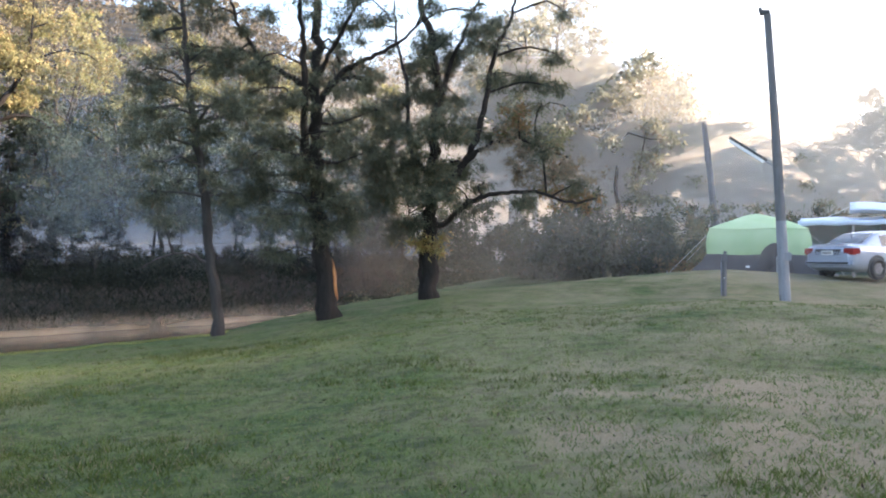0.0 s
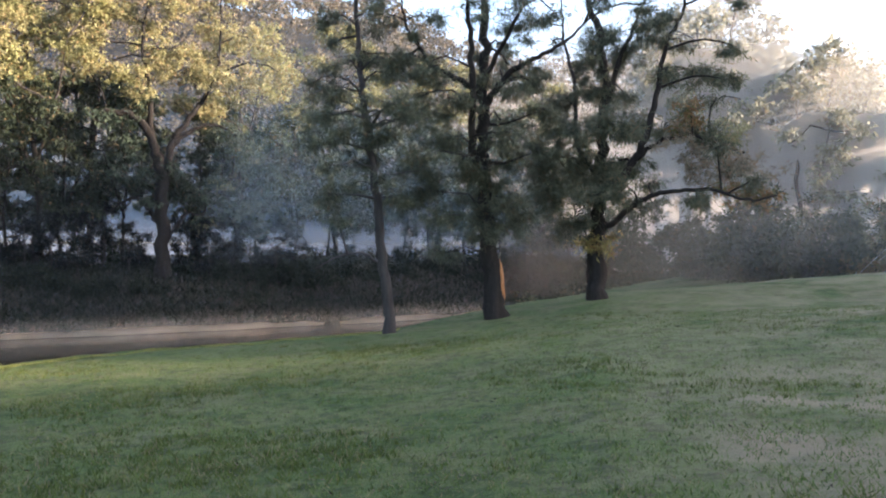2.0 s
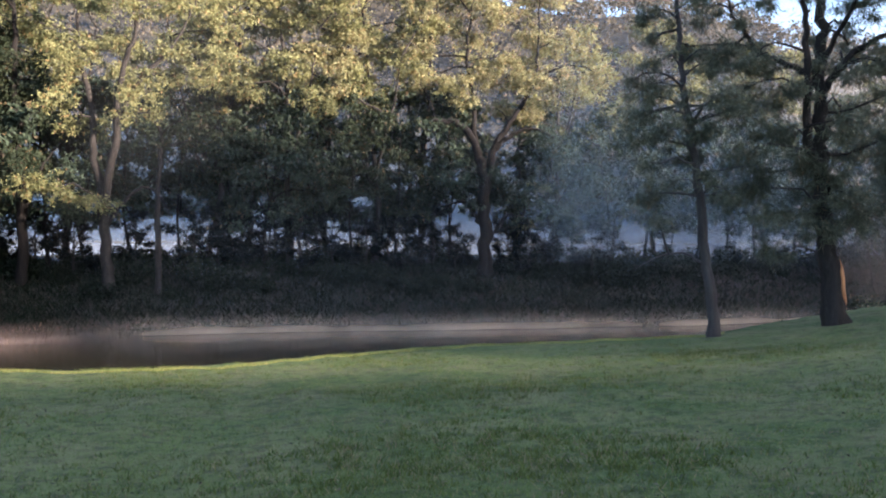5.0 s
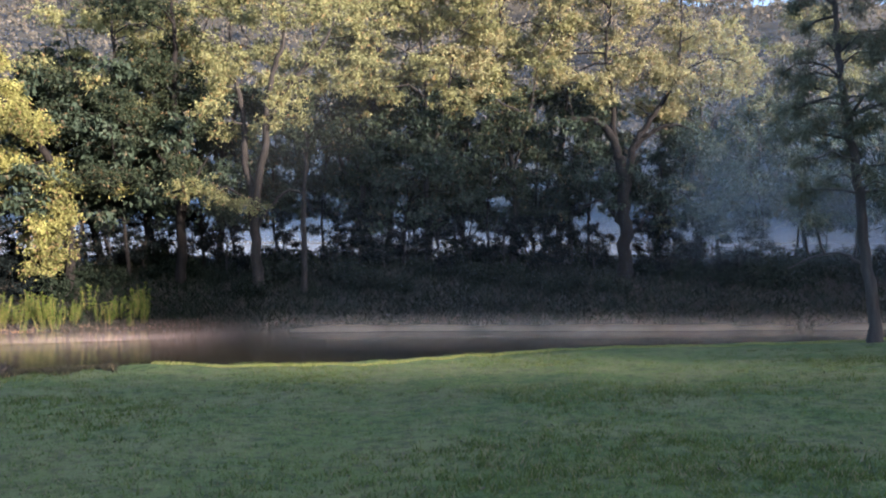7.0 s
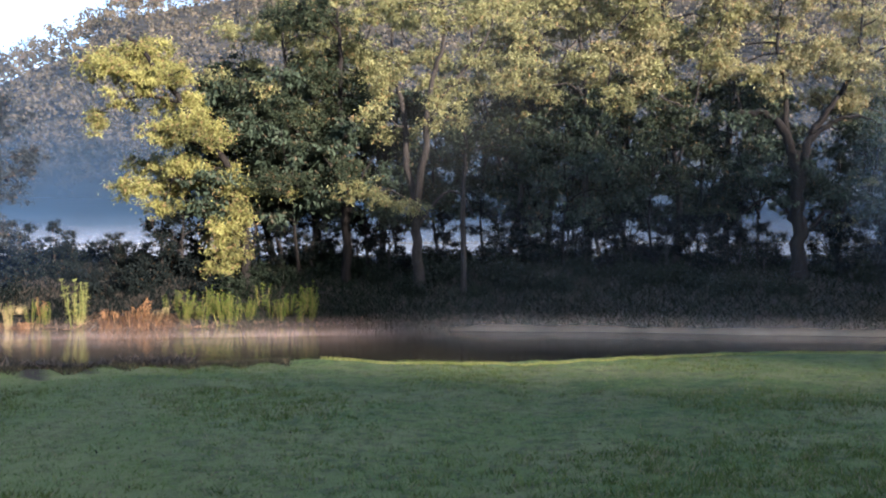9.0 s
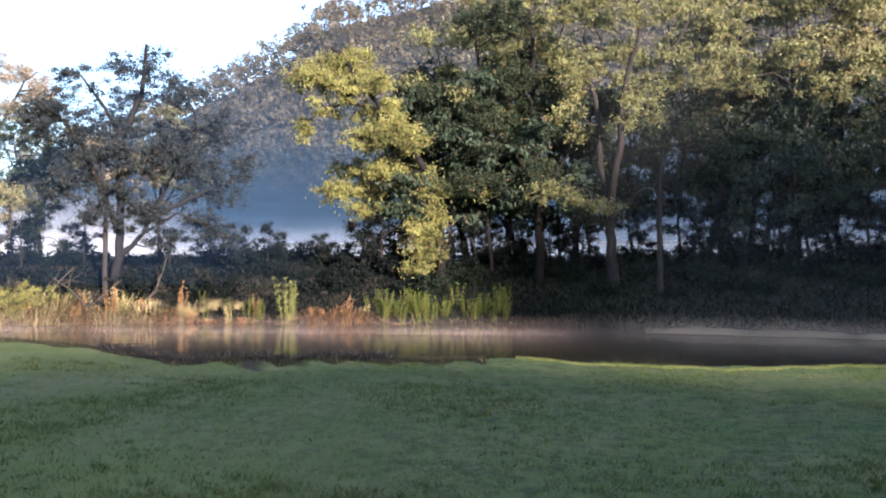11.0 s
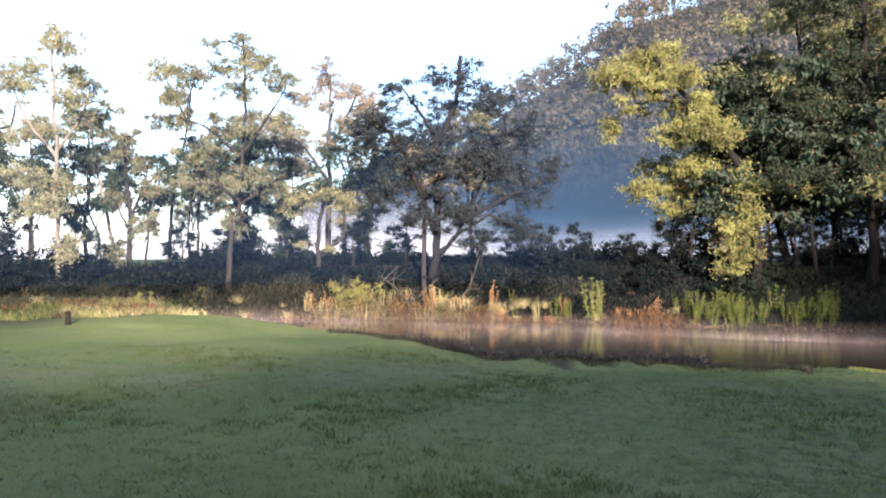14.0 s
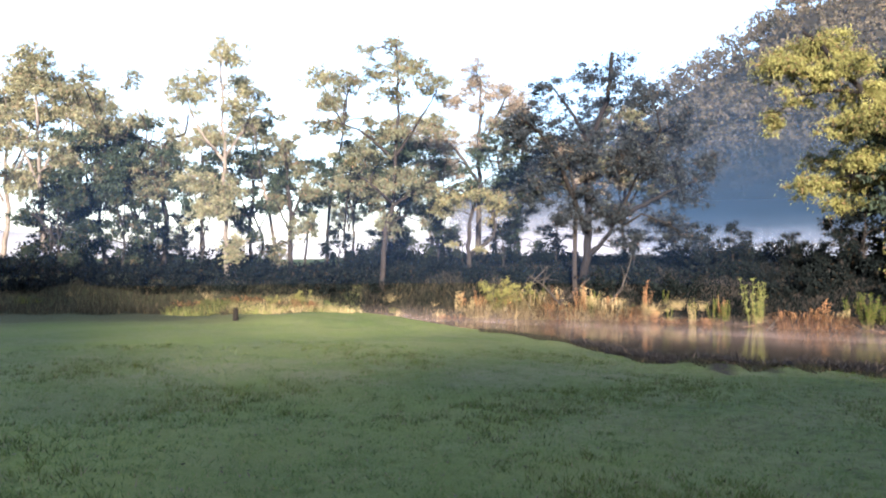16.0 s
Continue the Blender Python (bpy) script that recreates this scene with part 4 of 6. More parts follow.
plant("gum_tree", grown(
    66,
    [
     (0.16, [(0.0, -0.25), (0.0, 1.2), (-0.1, 3.6), (-0.1, 5.7), (-0.2, 7.4), (-0.3, 10.0)]), (0.09, [(-0.1, 5.5), (1.0, 7.2), (1.4, 8.5)]),
     (0.09, [(-0.1, 5.3), (-1.3, 6.8), (-2.0, 8.5)]),
    ],
    [
     (-1.3, 9.1, 1.4, 0.7), (-0.3, 10.4, 0.6, 0.6), (0.1, 9.6, 1.2, 0.6), (1.1, 8.7, 1.0, 0.6), (-1.8, 8.2, 1.2, 0.5), (0.4, 7.8, 1.2, 0.6),
     (-0.5, 6.6, 1.2, 0.5), (-1.3, 4.4, 1.2, 0.7), (0.1, 4.2, 1.0, 0.7), (-0.7, 3.1, 1.2, 0.6), (0.4, 1.4, 0.8, 0.7),
    ],
    M_BARK_CREAM, M_LEAF_MIST, tuft=0.38, per=54, long=0.145, wide=0.062, fill=1.5, extra=18), TREE, 108.1, 43.5, 108.1, 1.0, "tall pale-trunked gum in sunlight at the bend", tall=1.08)
plant("gum_tree", grown(
    67,
    [
     (0.12, [(0.0, -0.25), (-0.6, 2.9), (-1.0, 4.6), (-1.4, 6.8), (-1.8, 8.7)]),
    ],
    [
     (-0.7, 7.5, 0.7, 0.4), (-1.5, 7.0, 1.1, 0.8), (-1.6, 5.3, 1.1, 0.6), (-2.1, 9.2, 1.0, 0.6),
    ],
    M_BARK_CREAM, M_LEAF_MIST, fill=1.4, extra=8), TREE, 104.7, 48, 104.7, 1.0, "leaning pale gum with few leaves", tall=1.08)
plant("gum_tree", grown(
    68,
    [
     (0.17, [(0.0, -0.25), (0.1, 2.4), (-0.1, 4.2), (0.1, 6.0), (1.0, 6.5), (1.2, 7.4)]), (0.1, [(0.0, 3.1), (-1.7, 4.2), (-2.8, 6.0), (-3.7, 8.3)]),
     (0.07, [(-1.7, 4.2), (-0.8, 6.2), (-1.7, 8.0)]),
    ],
    [
     (-0.1, 5.3, 1.4, 0.8), (-1.9, 4.2, 1.5, 0.8), (-2.8, 6.5, 1.0, 0.5), (-3.6, 8.4, 0.8, 0.5), (-3.1, 7.4, 0.7, 0.4), (-1.6, 8.6, 0.6, 0.5), (-0.6, 3.7, 1.4, 0.8),
     (1.0, 4.2, 0.9, 0.8), (0.1, 1.3, 0.9, 0.9), (-3.9, 3.5, 0.9, 0.8),
    ],
    M_BARK_GUM, M_LEAF_BLUE, tuft=0.38, per=54, long=0.145, wide=0.062, fill=1.6, extra=14), TREE, 111.9, 47, 111.9, 1.0, "broad crooked gum with bare reaching limbs", tall=1.08)
plant("gum_tree", grown(
    69,
    [
     (0.12, [(0.0, -0.25), (0.1, 2.7), (0.4, 5.2), (0.9, 7.2), (-0.1, 9.4)]),
    ],
    [
     (-0.4, 9.9, 1.1, 0.7), (0.1, 8.7, 0.9, 0.7), (0.7, 7.6, 1.1, 0.6), (1.4, 4.2, 1.0, 0.7), (-0.1, 3.7, 1.0, 0.6),
    ],
    M_BARK_GUM, M_LEAF_MIST, fill=1.5, extra=8), TREE, 101.7, 49, 101.7, 1.0, "thin gum with a small misty crown", tall=1.05)
plant("river_tree", grown(
    70,
    [
     (0.16, [(0.0, -0.25), (-0.0, 3.3), (-0.2, 5.8), (-0.3, 7.0)]), (0.09, [(-0.0, 2.6), (0.7, 4.4), (0.9, 5.6)]),
     (0.09, [(-0.0, 2.1), (-0.7, 3.7)]),
    ],
    [
     (0.0, 6.0, 0.8, 0.6), (0.6, 5.4, 0.7, 0.4), (-0.2, 6.7, 0.5, 0.4), (0.9, 4.4, 0.9, 0.6), (-0.9, 1.2, 1.1, 0.8), (0.7, 2.4, 0.9, 0.8),
     (-0.7, 3.7, 0.7, 0.7),
    ],
    M_BARK_DARK, M_LEAF_BLUE, fill=1.5, extra=8), TREE, 104.1, 46, 104.1, 1.0, "slender dark tree with several stems")


def torn_wood(root, x, y, z0, z1, seed):
    """Long splinters of bare wood where the bark is torn off."""
    g = np.random.default_rng(seed)
    for i in range(3):
        w = Wood()
        a = -0.62 + 0.2 * i + g.uniform(-0.06, 0.06)
        r = 0.312
        p0 = np.array([x + r * math.cos(a), y + r * math.sin(a), z0 + g.random() * 0.3])
        p1 = np.array([x - 0.03 + (r - 0.05) * math.cos(a), y + (r - 0.05) * math.sin(a), z1 - g.random() * 0.3])
        q = p0 + (p1 - p0) * np.linspace(0, 1, 7)[:, None]
        q[:, :2] += g.normal(0, 0.008, (7, 2))
        w.limb(q, np.array([0.008, 0.030, 0.038, 0.040, 0.032, 0.022, 0.005]) * (0.7 + 0.5 * g.random()), 5, 0.1, g)
        part("splinter", w.mesh("splinter", M_SPLIT), None, root, "orange torn wood")


def sprouts(root, p, size, leaf, seed, label):
    g = np.random.default_rng(seed)
    c = np.array(p) + g.normal(0, 1, (9, 3)) * np.array(size) * 0.8
    part("sprout", leaf_mesh("sprout", leaf, g, c, np.full(9, 0.24), 60, 0.16, 0.04, 0.2), None, root, label)["kind"] = "stuff"


torn_wood(big_oak, -0.07, 0, 0.35, 1.75, 5)
# no sun reaches these sprouts: their sunlit look is put into the colours
sprouts(forked_oak, (-0.05, -0.35, 1.5), (0.4, 0.12, 0.13), M_LEAF_SUNLIT_YELLOW, 6, "yellow sprouting leaves in sunlit colour on the trunk")
sprouts(forked_oak, (4.3, -0.1, 2.8), (0.6, 0.4, 0.18), M_LEAF_RUST, 7, "rusty sunlit leaves at the bough's end")
sprouts(forked_oak, (3.4, -0.1, 2.9), (0.5, 0.4, 0.15), M_LEAF_RUST, 8, "rusty sunlit leaves at the bough's end")
sprouts(forked_oak, (2.4, -0.2, 4.9), (0.6, 0.4, 0.2), M_LEAF_RUST, 9, "rusty sunlit leaves at the bough's end")
sprouts(forked_oak, (3.7, 0.2, 4.6), (0.4, 0.4, 0.3), M_LEAF_MIST, 10, "pale sunlit leaves")
for i, p in enumerate([(2.1, 0.0, 4.3), (2.9, 0.1, 4.0), (3.6, 0.0, 3.8), (2.3, 0.1, 3.5), (3.2, 0.0, 3.3), (4.2, 0.0, 3.4)]):
    sprouts(forked_oak, p, (0.42, 0.35, 0.26), M_LEAF_BLUSH, 30 + i, "pinkish brown hanging needles")


def shrub_meshes(seed, height, spread, leaf, stems=9, per=90, long=0.12, wide=0.05, clump=0.4, upright=1.0, droop=0.2):
    rng = np.random.default_rng(seed)
    wood, centres, sizes = Wood(), [], []
    for i in range(stems):
        a = i * 2.4 + rng.random()
        w = (math.cos(a) * spread / height, math.sin(a) * spread / height, upright)
        p = bent(rng, (0.2 * math.cos(a) * spread, 0.2 * math.sin(a) * spread, -0.1), w, height * (0.7 + 0.4 * rng.random()), 6, 0.16, 0.02)
        wood.limb(p, 0.022 * (1 - 0.8 * np.linspace(0, 1, 6)) + 0.004, 4)
        for e in range(1, 6):
            centres.append(p[e] + 0.12 * rng.standard_normal(3))
            sizes.append(clump * (0.6 + 0.7 * rng.random()))
    return wood.mesh("branchwork", M_BARK_GREY), leaf_mesh("foliage", leaf, rng, np.array(centres), np.array(sizes), per, long, wide, droop)


BUSH = ("branchwork", "foliage")
# the second set wears the darker leaves with shade in their colour
SHRUBS, SHADE_TONED_SHRUBS = [[shrub_meshes(91 + i, h, s, leaf, 11, n, 0.30, 0.15, 0.48) for i, (h, s) in enumerate([(1.5, 1.2), (2.0, 1.3), (1.2, 1.4)])] for leaf, n in ((M_LEAF_HEDGE, 18), (M_LEAF_SHADE_TONE, 20))]
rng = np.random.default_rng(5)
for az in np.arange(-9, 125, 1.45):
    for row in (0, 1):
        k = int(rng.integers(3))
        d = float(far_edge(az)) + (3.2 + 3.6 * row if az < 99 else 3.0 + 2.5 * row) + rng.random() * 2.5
        plant("shrub", SHRUBS[k] if az < 66 else SHADE_TONED_SHRUBS[k], BUSH, az + rng.random(), d, float(rng.random() * 360), 0.38 + 0.4 * rng.random() if az < 66 else 0.5 + 0.3 * rng.random(), "dark leafy undergrowth shrub on the river bank", "shrub", "undergrowth on the far bank", sink=0.1)


def blades(name, material, rng, roots, tall, wide, lean=0.35):
    """Many narrow, bent blades of grass standing at the given places."""
    k = len(roots)
    a = rng.uniform(0, 2 * np.pi, k)
    side = np.stack([np.cos(a), np.sin(a), np.zeros(k)], 1) * (wide * (0.6 + 0.8 * rng.random(k)))[:, None]
    h = tall * (0.5 + rng.random(k))
    tip = np.stack([rng.normal(0, lean, k) * h, rng.normal(0, lean, k) * h, h], 1)
    v = np.stack([roots - side, roots + side, roots + tip], 1).reshape(-1, 3)
    return mesh_of(name, v, np.arange(k * 3).reshape(-1, 3), material, smooth_faces=False)


def scatter(rng, n, az0, az1, near, far, power=1.0):
    """Places on the ground between two distances (numbers, or tables by turn)."""
    az = rng.uniform(az0, az1, n)
    lo = near(az) if callable(near) else near
    hi = far(az) if callable(far) else far
    d = lo + (hi - lo) * rng.random(n) ** power
    x, y = -d * np.sin(np.radians(az)), d * np.cos(np.radians(az))
    return np.stack([x, y, land(x, y) - 0.01], 1)


def grass(name, material, n, az0, az1, near, far, tall, wide, label, power=1.0, lean=0.35, seed=3):
    g = np.random.default_rng(seed)
    me = blades(name, material, g, scatter(g, n, az0, az1, near, far, power), tall, wide, lean)
    return tagged(new(name, me), label, "grass", kind="stuff")


def lawn_tufts():
    """Short grass in little tufts, the nearer the denser."""
    g = np.random.default_rng(3)
    c = scatter(g, 29000, -34, 128, 3.2, 20, 1.55)
    k = 7
    # and round the feet, behind the view
    more = np.random.default_rng(4)
    c = np.concatenate([c, scatter(more, 2500, -34, 128, 0.2, 3.3, 0.6), scatter(more, 7000, 128, 326, 0.2, 10, 0.7)])
    p = np.repeat(c, k, 0)
    p[:, :2] += g.normal(0, 0.05, (len(p), 2))
    p[:, 2] = land(p[:, 0], p[:, 1]) - 0.01
    tagged(new("lawn_grass", blades("lawn_grass", M_GRASS, g, p, 0.040, 0.0065, 0.8)), "short dewy tufts of mown lawn grass", "grass", kind="stuff")


lawn_tufts()


def lawn_clumps():
    """Coarser clumps that stand out of the lawn."""
    g = np.random.default_rng(31)
    c = scatter(g, 20000, -34, 128, 3.5, 21, 1.3)
    patch = np.sin(c[:, 0] * 0.9 + 1.3 * np.sin(c[:, 1] * 0.7)) + np.sin(c[:, 1] * 1.3 + np.sin(c[:, 0] * 0.5) * 1.7)
    c = c[patch + 0.6 * g.standard_normal(len(c)) > 0.7 + 1.2 * (c[:, 0] > 0)]
    p = np.repeat(c, 13, 0)
    p[:, :2] += g.normal(0, 0.055, (len(p), 2))
    p[:, 2] = land(p[:, 0], p[:, 1]) - 0.01
    tagged(new("coarse_grass", blades("coarse_grass", M_GRASS_COARSE, g, p, 0.065, 0.007, 0.6)), "coarser dark clumps in the lawn", "grass", kind="stuff")


def litter():
    """Fallen gum leaves and bits of bark on the lawn."""
    g = np.random.default_rng(33)
    c = scatter(g, 3000, -34, 128, 3.5, 21, 1.3) + np.array([0, 0, 0.03])
    me = leaf_mesh("leaf_litter", M_LITTER, g, c, np.full(len(c), 0.02), 1, 0.05, 0.016, 0.1, 0.3)
    tagged(new("leaf_litter", me), "fallen brown and pale gum leaves on the grass", "leaf litter", kind="stuff")


lawn_clumps()
litter()


def shore_debris():
    """Sticks, bark and stones washed up along the far waterline."""
    g = np.random.default_rng(35)
    c = scatter(g, 3500, 8, 100, lambda a: far_edge(a) - 0.25, lambda a: far_edge(a) + 0.9, 1.4) + np.array([0, 0, 0.04])
    me = leaf_mesh("shore_debris", M_DRIFT, g, c, np.full(len(c), 0.04), 2, 0.24, 0.03, -0.2, 0.3)
    tagged(new("shore_debris", me), "pale sticks and bark washed up along the waterline", "driftwood", kind="stuff")


shore_debris()


def mud_debris():
    """Rotting reeds and twigs on the muddy spit."""
    g = np.random.default_rng(36)
    c = scatter(g, 2600, 68, 86, lambda a: near_edge(a) - 0.7, lambda a: near_edge(a) + 0.3 + 2.6 * np.exp(-((a - 76.5) / 4.5) ** 2)) + np.array([0, 0, 0.03])
    me = leaf_mesh("mud_debris", M_SLUDGE, g, c, np.full(len(c), 0.05), 3, 0.22, 0.05, -0.2, 0.4)
    tagged(new("mud_debris", me), "black rotting debris on the muddy shore", "debris", kind="stuff")


mud_debris()
# a strip of sunlight along the edge, painted by brighter blades
grass("edge_grass", M_GRASS_SUNLIT, 9000, 14, 60, lambda a: near_edge(a) - 0.80 + 0.12 * np.sin(a * 2.1), lambda a: near_edge(a) - 0.50 + 0.1 * np.sin(a * 1.3), 0.05, 0.009, "grass strip in sunlit colour along the lawn's river edge", 1.0, seed=4)
for material, n, k in ((M_GRASS_SUNLIT, 3500, 24), (M_STRAW, 2200, 25)):
    grass("bend_grass", material, n, 95 + 2 * (k - 24), 112 - 4 * (k - 24), lambda a: 34.2 + 0.8 * np.sin(a * 1.3 + k), lambda a: 37.6 + 0.9 * np.sin(a * 0.9 + k), 0.24, 0.014, "sunlit yellow-green grass beyond the lawn" if k == 24 else "sunlit straw-coloured grass beyond the lawn", 1.0, 0.7, seed=k)
grass("shore_weeds", M_REED, 11000, 62, 92, lambda a: near_edge(a) - 0.9 + 0.4 * np.sin(a * 1.9), lambda a: near_edge(a) + 0.35 + 0.4 * np.sin(a * 3.1), 0.09, 0.012, "ragged dark weeds along the muddy shore", 1.0, 0.6, seed=14)
# this stretch takes the colour with shade put into it
grass("bank_grass", M_LEAF_SHADE_TONE, 26000, 66, 112, lambda a: far_edge(a) + 0.8, lambda a: far_edge(a) + 7, 0.26, 0.026, "rank dark grass covering the far bank", 1.0, 0.9, seed=7)
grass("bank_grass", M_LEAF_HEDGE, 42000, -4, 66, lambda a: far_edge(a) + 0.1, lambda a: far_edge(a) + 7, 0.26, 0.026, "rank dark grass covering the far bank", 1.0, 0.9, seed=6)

for i in range(22):
    az = 98 + 26 * (i + rng.random()) / 22
    plant("shrub", SHADE_TONED_SHRUBS[i % 3], BUSH, az, 40.5 + 3 * rng.random(), float(rng.random() * 360), 0.3 + 0.3 * rng.random(), "dark leafy undergrowth shrub on the river bank", "shrub", "undergrowth on the far bank", sink=0.1)

# ---- weeds and dry stuff on the sunlit part of the far bank ----
def weed_meshes(seed, tall, leaf):
    g = np.random.default_rng(seed)
    wood, centres, sizes = Wood(), [], []
    for i in range(5):
        a = i * 2.4 + g.random()
        p = bent(g, (0.12 * math.cos(a), 0.12 * math.sin(a), -0.05), (0.15 * math.cos(a), 0.15 * math.sin(a), 1), tall * (0.65 + 0.4 * g.random()), 7, 0.06, 0.02)
        wood.limb(p, 0.010 * (1 - 0.7 * np.linspace(0, 1, 7)) + 0.002, 4)
        for e in range(1, 7):
            centres.append(p[e])
            sizes.append(0.075 - 0.008 * e)
    return wood.mesh("stalk", leaf), leaf_mesh("foliage", leaf, g, np.array(centres), np.array(sizes), 16, 0.13, 0.016 if leaf is not M_WEED else 0.021, -0.5)


def straw_meshes(seed, tall, leaf):
    g = np.random.default_rng(seed)
    k = 200
    a, r = g.uniform(0, 6.28, k), 0.35 * g.random(k)
    roots = np.stack([r * np.cos(a), r * np.sin(a), np.full(k, -0.03)], 1)
    return (blades("tuft", leaf, g, roots, tall, 0.006, 0.55),)


WEEDS = [weed_meshes(111 + i, h, M_WEED) for i, h in enumerate((1.5, 1.2, 1.8))]
DRY_WEEDS = [weed_meshes(115 + i, h, m) for i, (h, m) in enumerate(((1.3, M_STRAW), (1.0, M_STRAW_RED), (1.5, M_STRAW_RED)))]
GOLD_WEED = weed_meshes(119, 1.5, M_GRASS_SUNLIT)
STRAWS = [straw_meshes(121 + i, h, m) for i, (h, m) in enumerate(((0.36, M_STRAW), (0.5, M_STRAW), (0.32, M_WEED)))]
rng = np.random.default_rng(17)
for i in range(60):
    az = rng.uniform(60.0, 69.5) if i < 48 else rng.uniform(71, 92)
    plant("weed", WEEDS[i % 3], ("stalk", "foliage"), az, float(far_edge(az)) + 0.5 + 1.8 * rng.random(), float(rng.random() * 360), (0.34 + 0.5 * rng.random()) * (1.0 if az < 70 else 0.8), "tall bright green weed on the sunlit bank", "weed", "weeds on the far bank")
for i in range(44):
    az = rng.uniform(70, 104) if i < 32 else rng.uniform(86, 121)
    k = i % 3 if az > 88 else i % 2
    plant("grass_tuft", STRAWS[k], ("tuft",), az, float(far_edge(az)) + (0.1 if az < 98 else -2.5) + 2.2 * rng.random(), float(rng.random() * 360), 0.4 + 0.8 * rng.random(), "green grass tuft on the bank" if k == 2 else "dry straw-coloured grass tuft on the bank", "grass", "grass tufts on the far bank")


def straw_pile(seed, az, d, wide, tall):
    """Long dry grass, bent over and lying in a heap."""
    g = np.random.default_rng(seed)
    k = 280
    r = wide * 0.5 * np.sqrt(g.random(k))
    a = g.uniform(0, 6.28, k)
    root = np.stack([r * np.cos(a), r * np.sin(a), np.full(k, -0.05)], 1)
    out = a + g.normal(0, 0.9, k)
    h = 0.95 * tall * (0.2 + 0.9 * g.random(k) ** 1.6)
    run = tall * g.uniform(0.3, 1.3, k)
    way = np.stack([np.cos(out), np.sin(out), np.zeros(k)], 1)
    up = np.array([0, 0, 1.0])
    mid = root + way * run[:, None] * 0.45 + up * (h * 0.85)[:, None]
    tip = root + way * run[:, None] * 1.9 + up * (h * g.uniform(0.0, 0.8, k))[:, None]
    side = np.stack([-np.sin(out), np.cos(out), np.zeros(k)], 1) * 0.017
    v = np.stack([root - side, root + side, mid + side * 0.8, mid - side * 0.8, tip], 1).reshape(-1, 3)
    b = np.arange(k) * 5
    f = np.concatenate([np.stack([b, b + 1, b + 2], 1), np.stack([b, b + 2, b + 3], 1), np.stack([b + 3, b + 2, b + 4], 1)])
    p = at(az, d)
    ob = new("grass_tuft", mesh_of("grass_tuft", v, f, M_STRAW_RED if az < 80 or seed % 3 == 1 else M_GRASS_SUNLIT if az > 94 and seed % 2 else M_STRAW, smooth_faces=False))
    ob.matrix_world = pose(p.x, p.y, float(land(p.x, p.y)), 0, 0, seed * 40.0)
    tagged(ob, "rusty dry grass tuft on the sunlit bank" if az < 80 else "bent golden dry grass tuft on the sunlit bank", "grass", "grass tufts on the far bank")


for i, (az, away, wide, tall) in enumerate([(89.2, 0.5, 1.5, 1.15), (87.9, 0.4, 1.6, 0.75), (86.6, 0.6, 1.4, 0.95), (85.5, 0.4, 1.1, 0.9), (83.0, 0.6, 1.0, 1.2), (82.1, 0.5, 0.9, 0.9), (91.8, 0.8, 1.2, 0.8), (88.5, 1.2, 1.3, 1.25),
                                            (79.4, 0.5, 0.9, 0.4), (77.2, 0.5, 0.7, 0.45), (72.3, 0.4, 1.3, 0.95), (71.2, 0.3, 1.5, 1.1), (70.2, 0.4, 1.2, 0.9), (67.0, 0.3, 0.6, 0.35), (93.6, 0.2, 1.0, 0.5)]):
    straw_pile(200 + i, az, float(far_edge(az)) + away, wide, tall)
for i in range(15):
    az = 94.5 + 15.0 * i / 14
    if i not in (4, 6, 9):
        straw_pile(230 + i, az + 0.4 * ((i * 7) % 3), 36.4 + 2.4 * ((i * 5) % 4) / 3, 1.0 + 0.3 * (i % 3), 0.16 + 0.4 * ((i * 3) % 5) / 4 * (az > 101))
for i, az in enumerate((74.6, 74.2, 76.3, 77.0, 78.1, 84.4, 90.4)):
    plant("weed", GOLD_WEED if i < 2 else WEEDS[2], ("stalk", "foliage"), az, float(far_edge(az)) + 0.8, i * 70.0, 1.2 if i < 2 else 0.6, "tall golden weed on the sunlit bank" if i < 2 else "tall bright green weed on the sunlit bank", "weed", "weeds on the far bank")
for i in range(38):
    az = rng.uniform(80.5, 93.5) if i < 28 else rng.uniform(68.5, 80)
    plant("weed", DRY_WEEDS[i % 3], ("stalk", "foliage"), az, float(far_edge(az)) + 0.3 + 1.1 * rng.random(), float(rng.random() * 360), 0.4 + 0.5 * rng.random(), "dry brown weed on the sunlit bank", "weed", "weeds on the far bank")
grass("reed_grass", M_REED, 20000, 88, 124, lambda a: np.where(a < 98, far_edge(a) + 0.3, 34.5), 43, 0.3, 0.012, "dry rank grass beyond the lawn", 1.0, seed=9)


GOLDEN_BUSH = [shrub_meshes(195 + i, 1.5, 0.6, M_LEAF_GOLD, 10, 70, 0.11, 0.04, 0.22) for i in range(2)]
for i, (az, away, size) in enumerate([(89.6, 0.9, 1.0), (90.5, 1.2, 1.1), (88.6, 1.6, 0.7), (99.0, -1.5, 0.5), (103.6, -2.0, 0.55), (105.2, -2.2, 0.45)]):
    plant("shrub", GOLDEN_BUSH[i % 2], BUSH, az, float(far_edge(az)) + away, i * 97.0, size, "small golden-leaved bush on the sunlit bank", "shrub", "golden bushes on the far bank", sink=0.05)


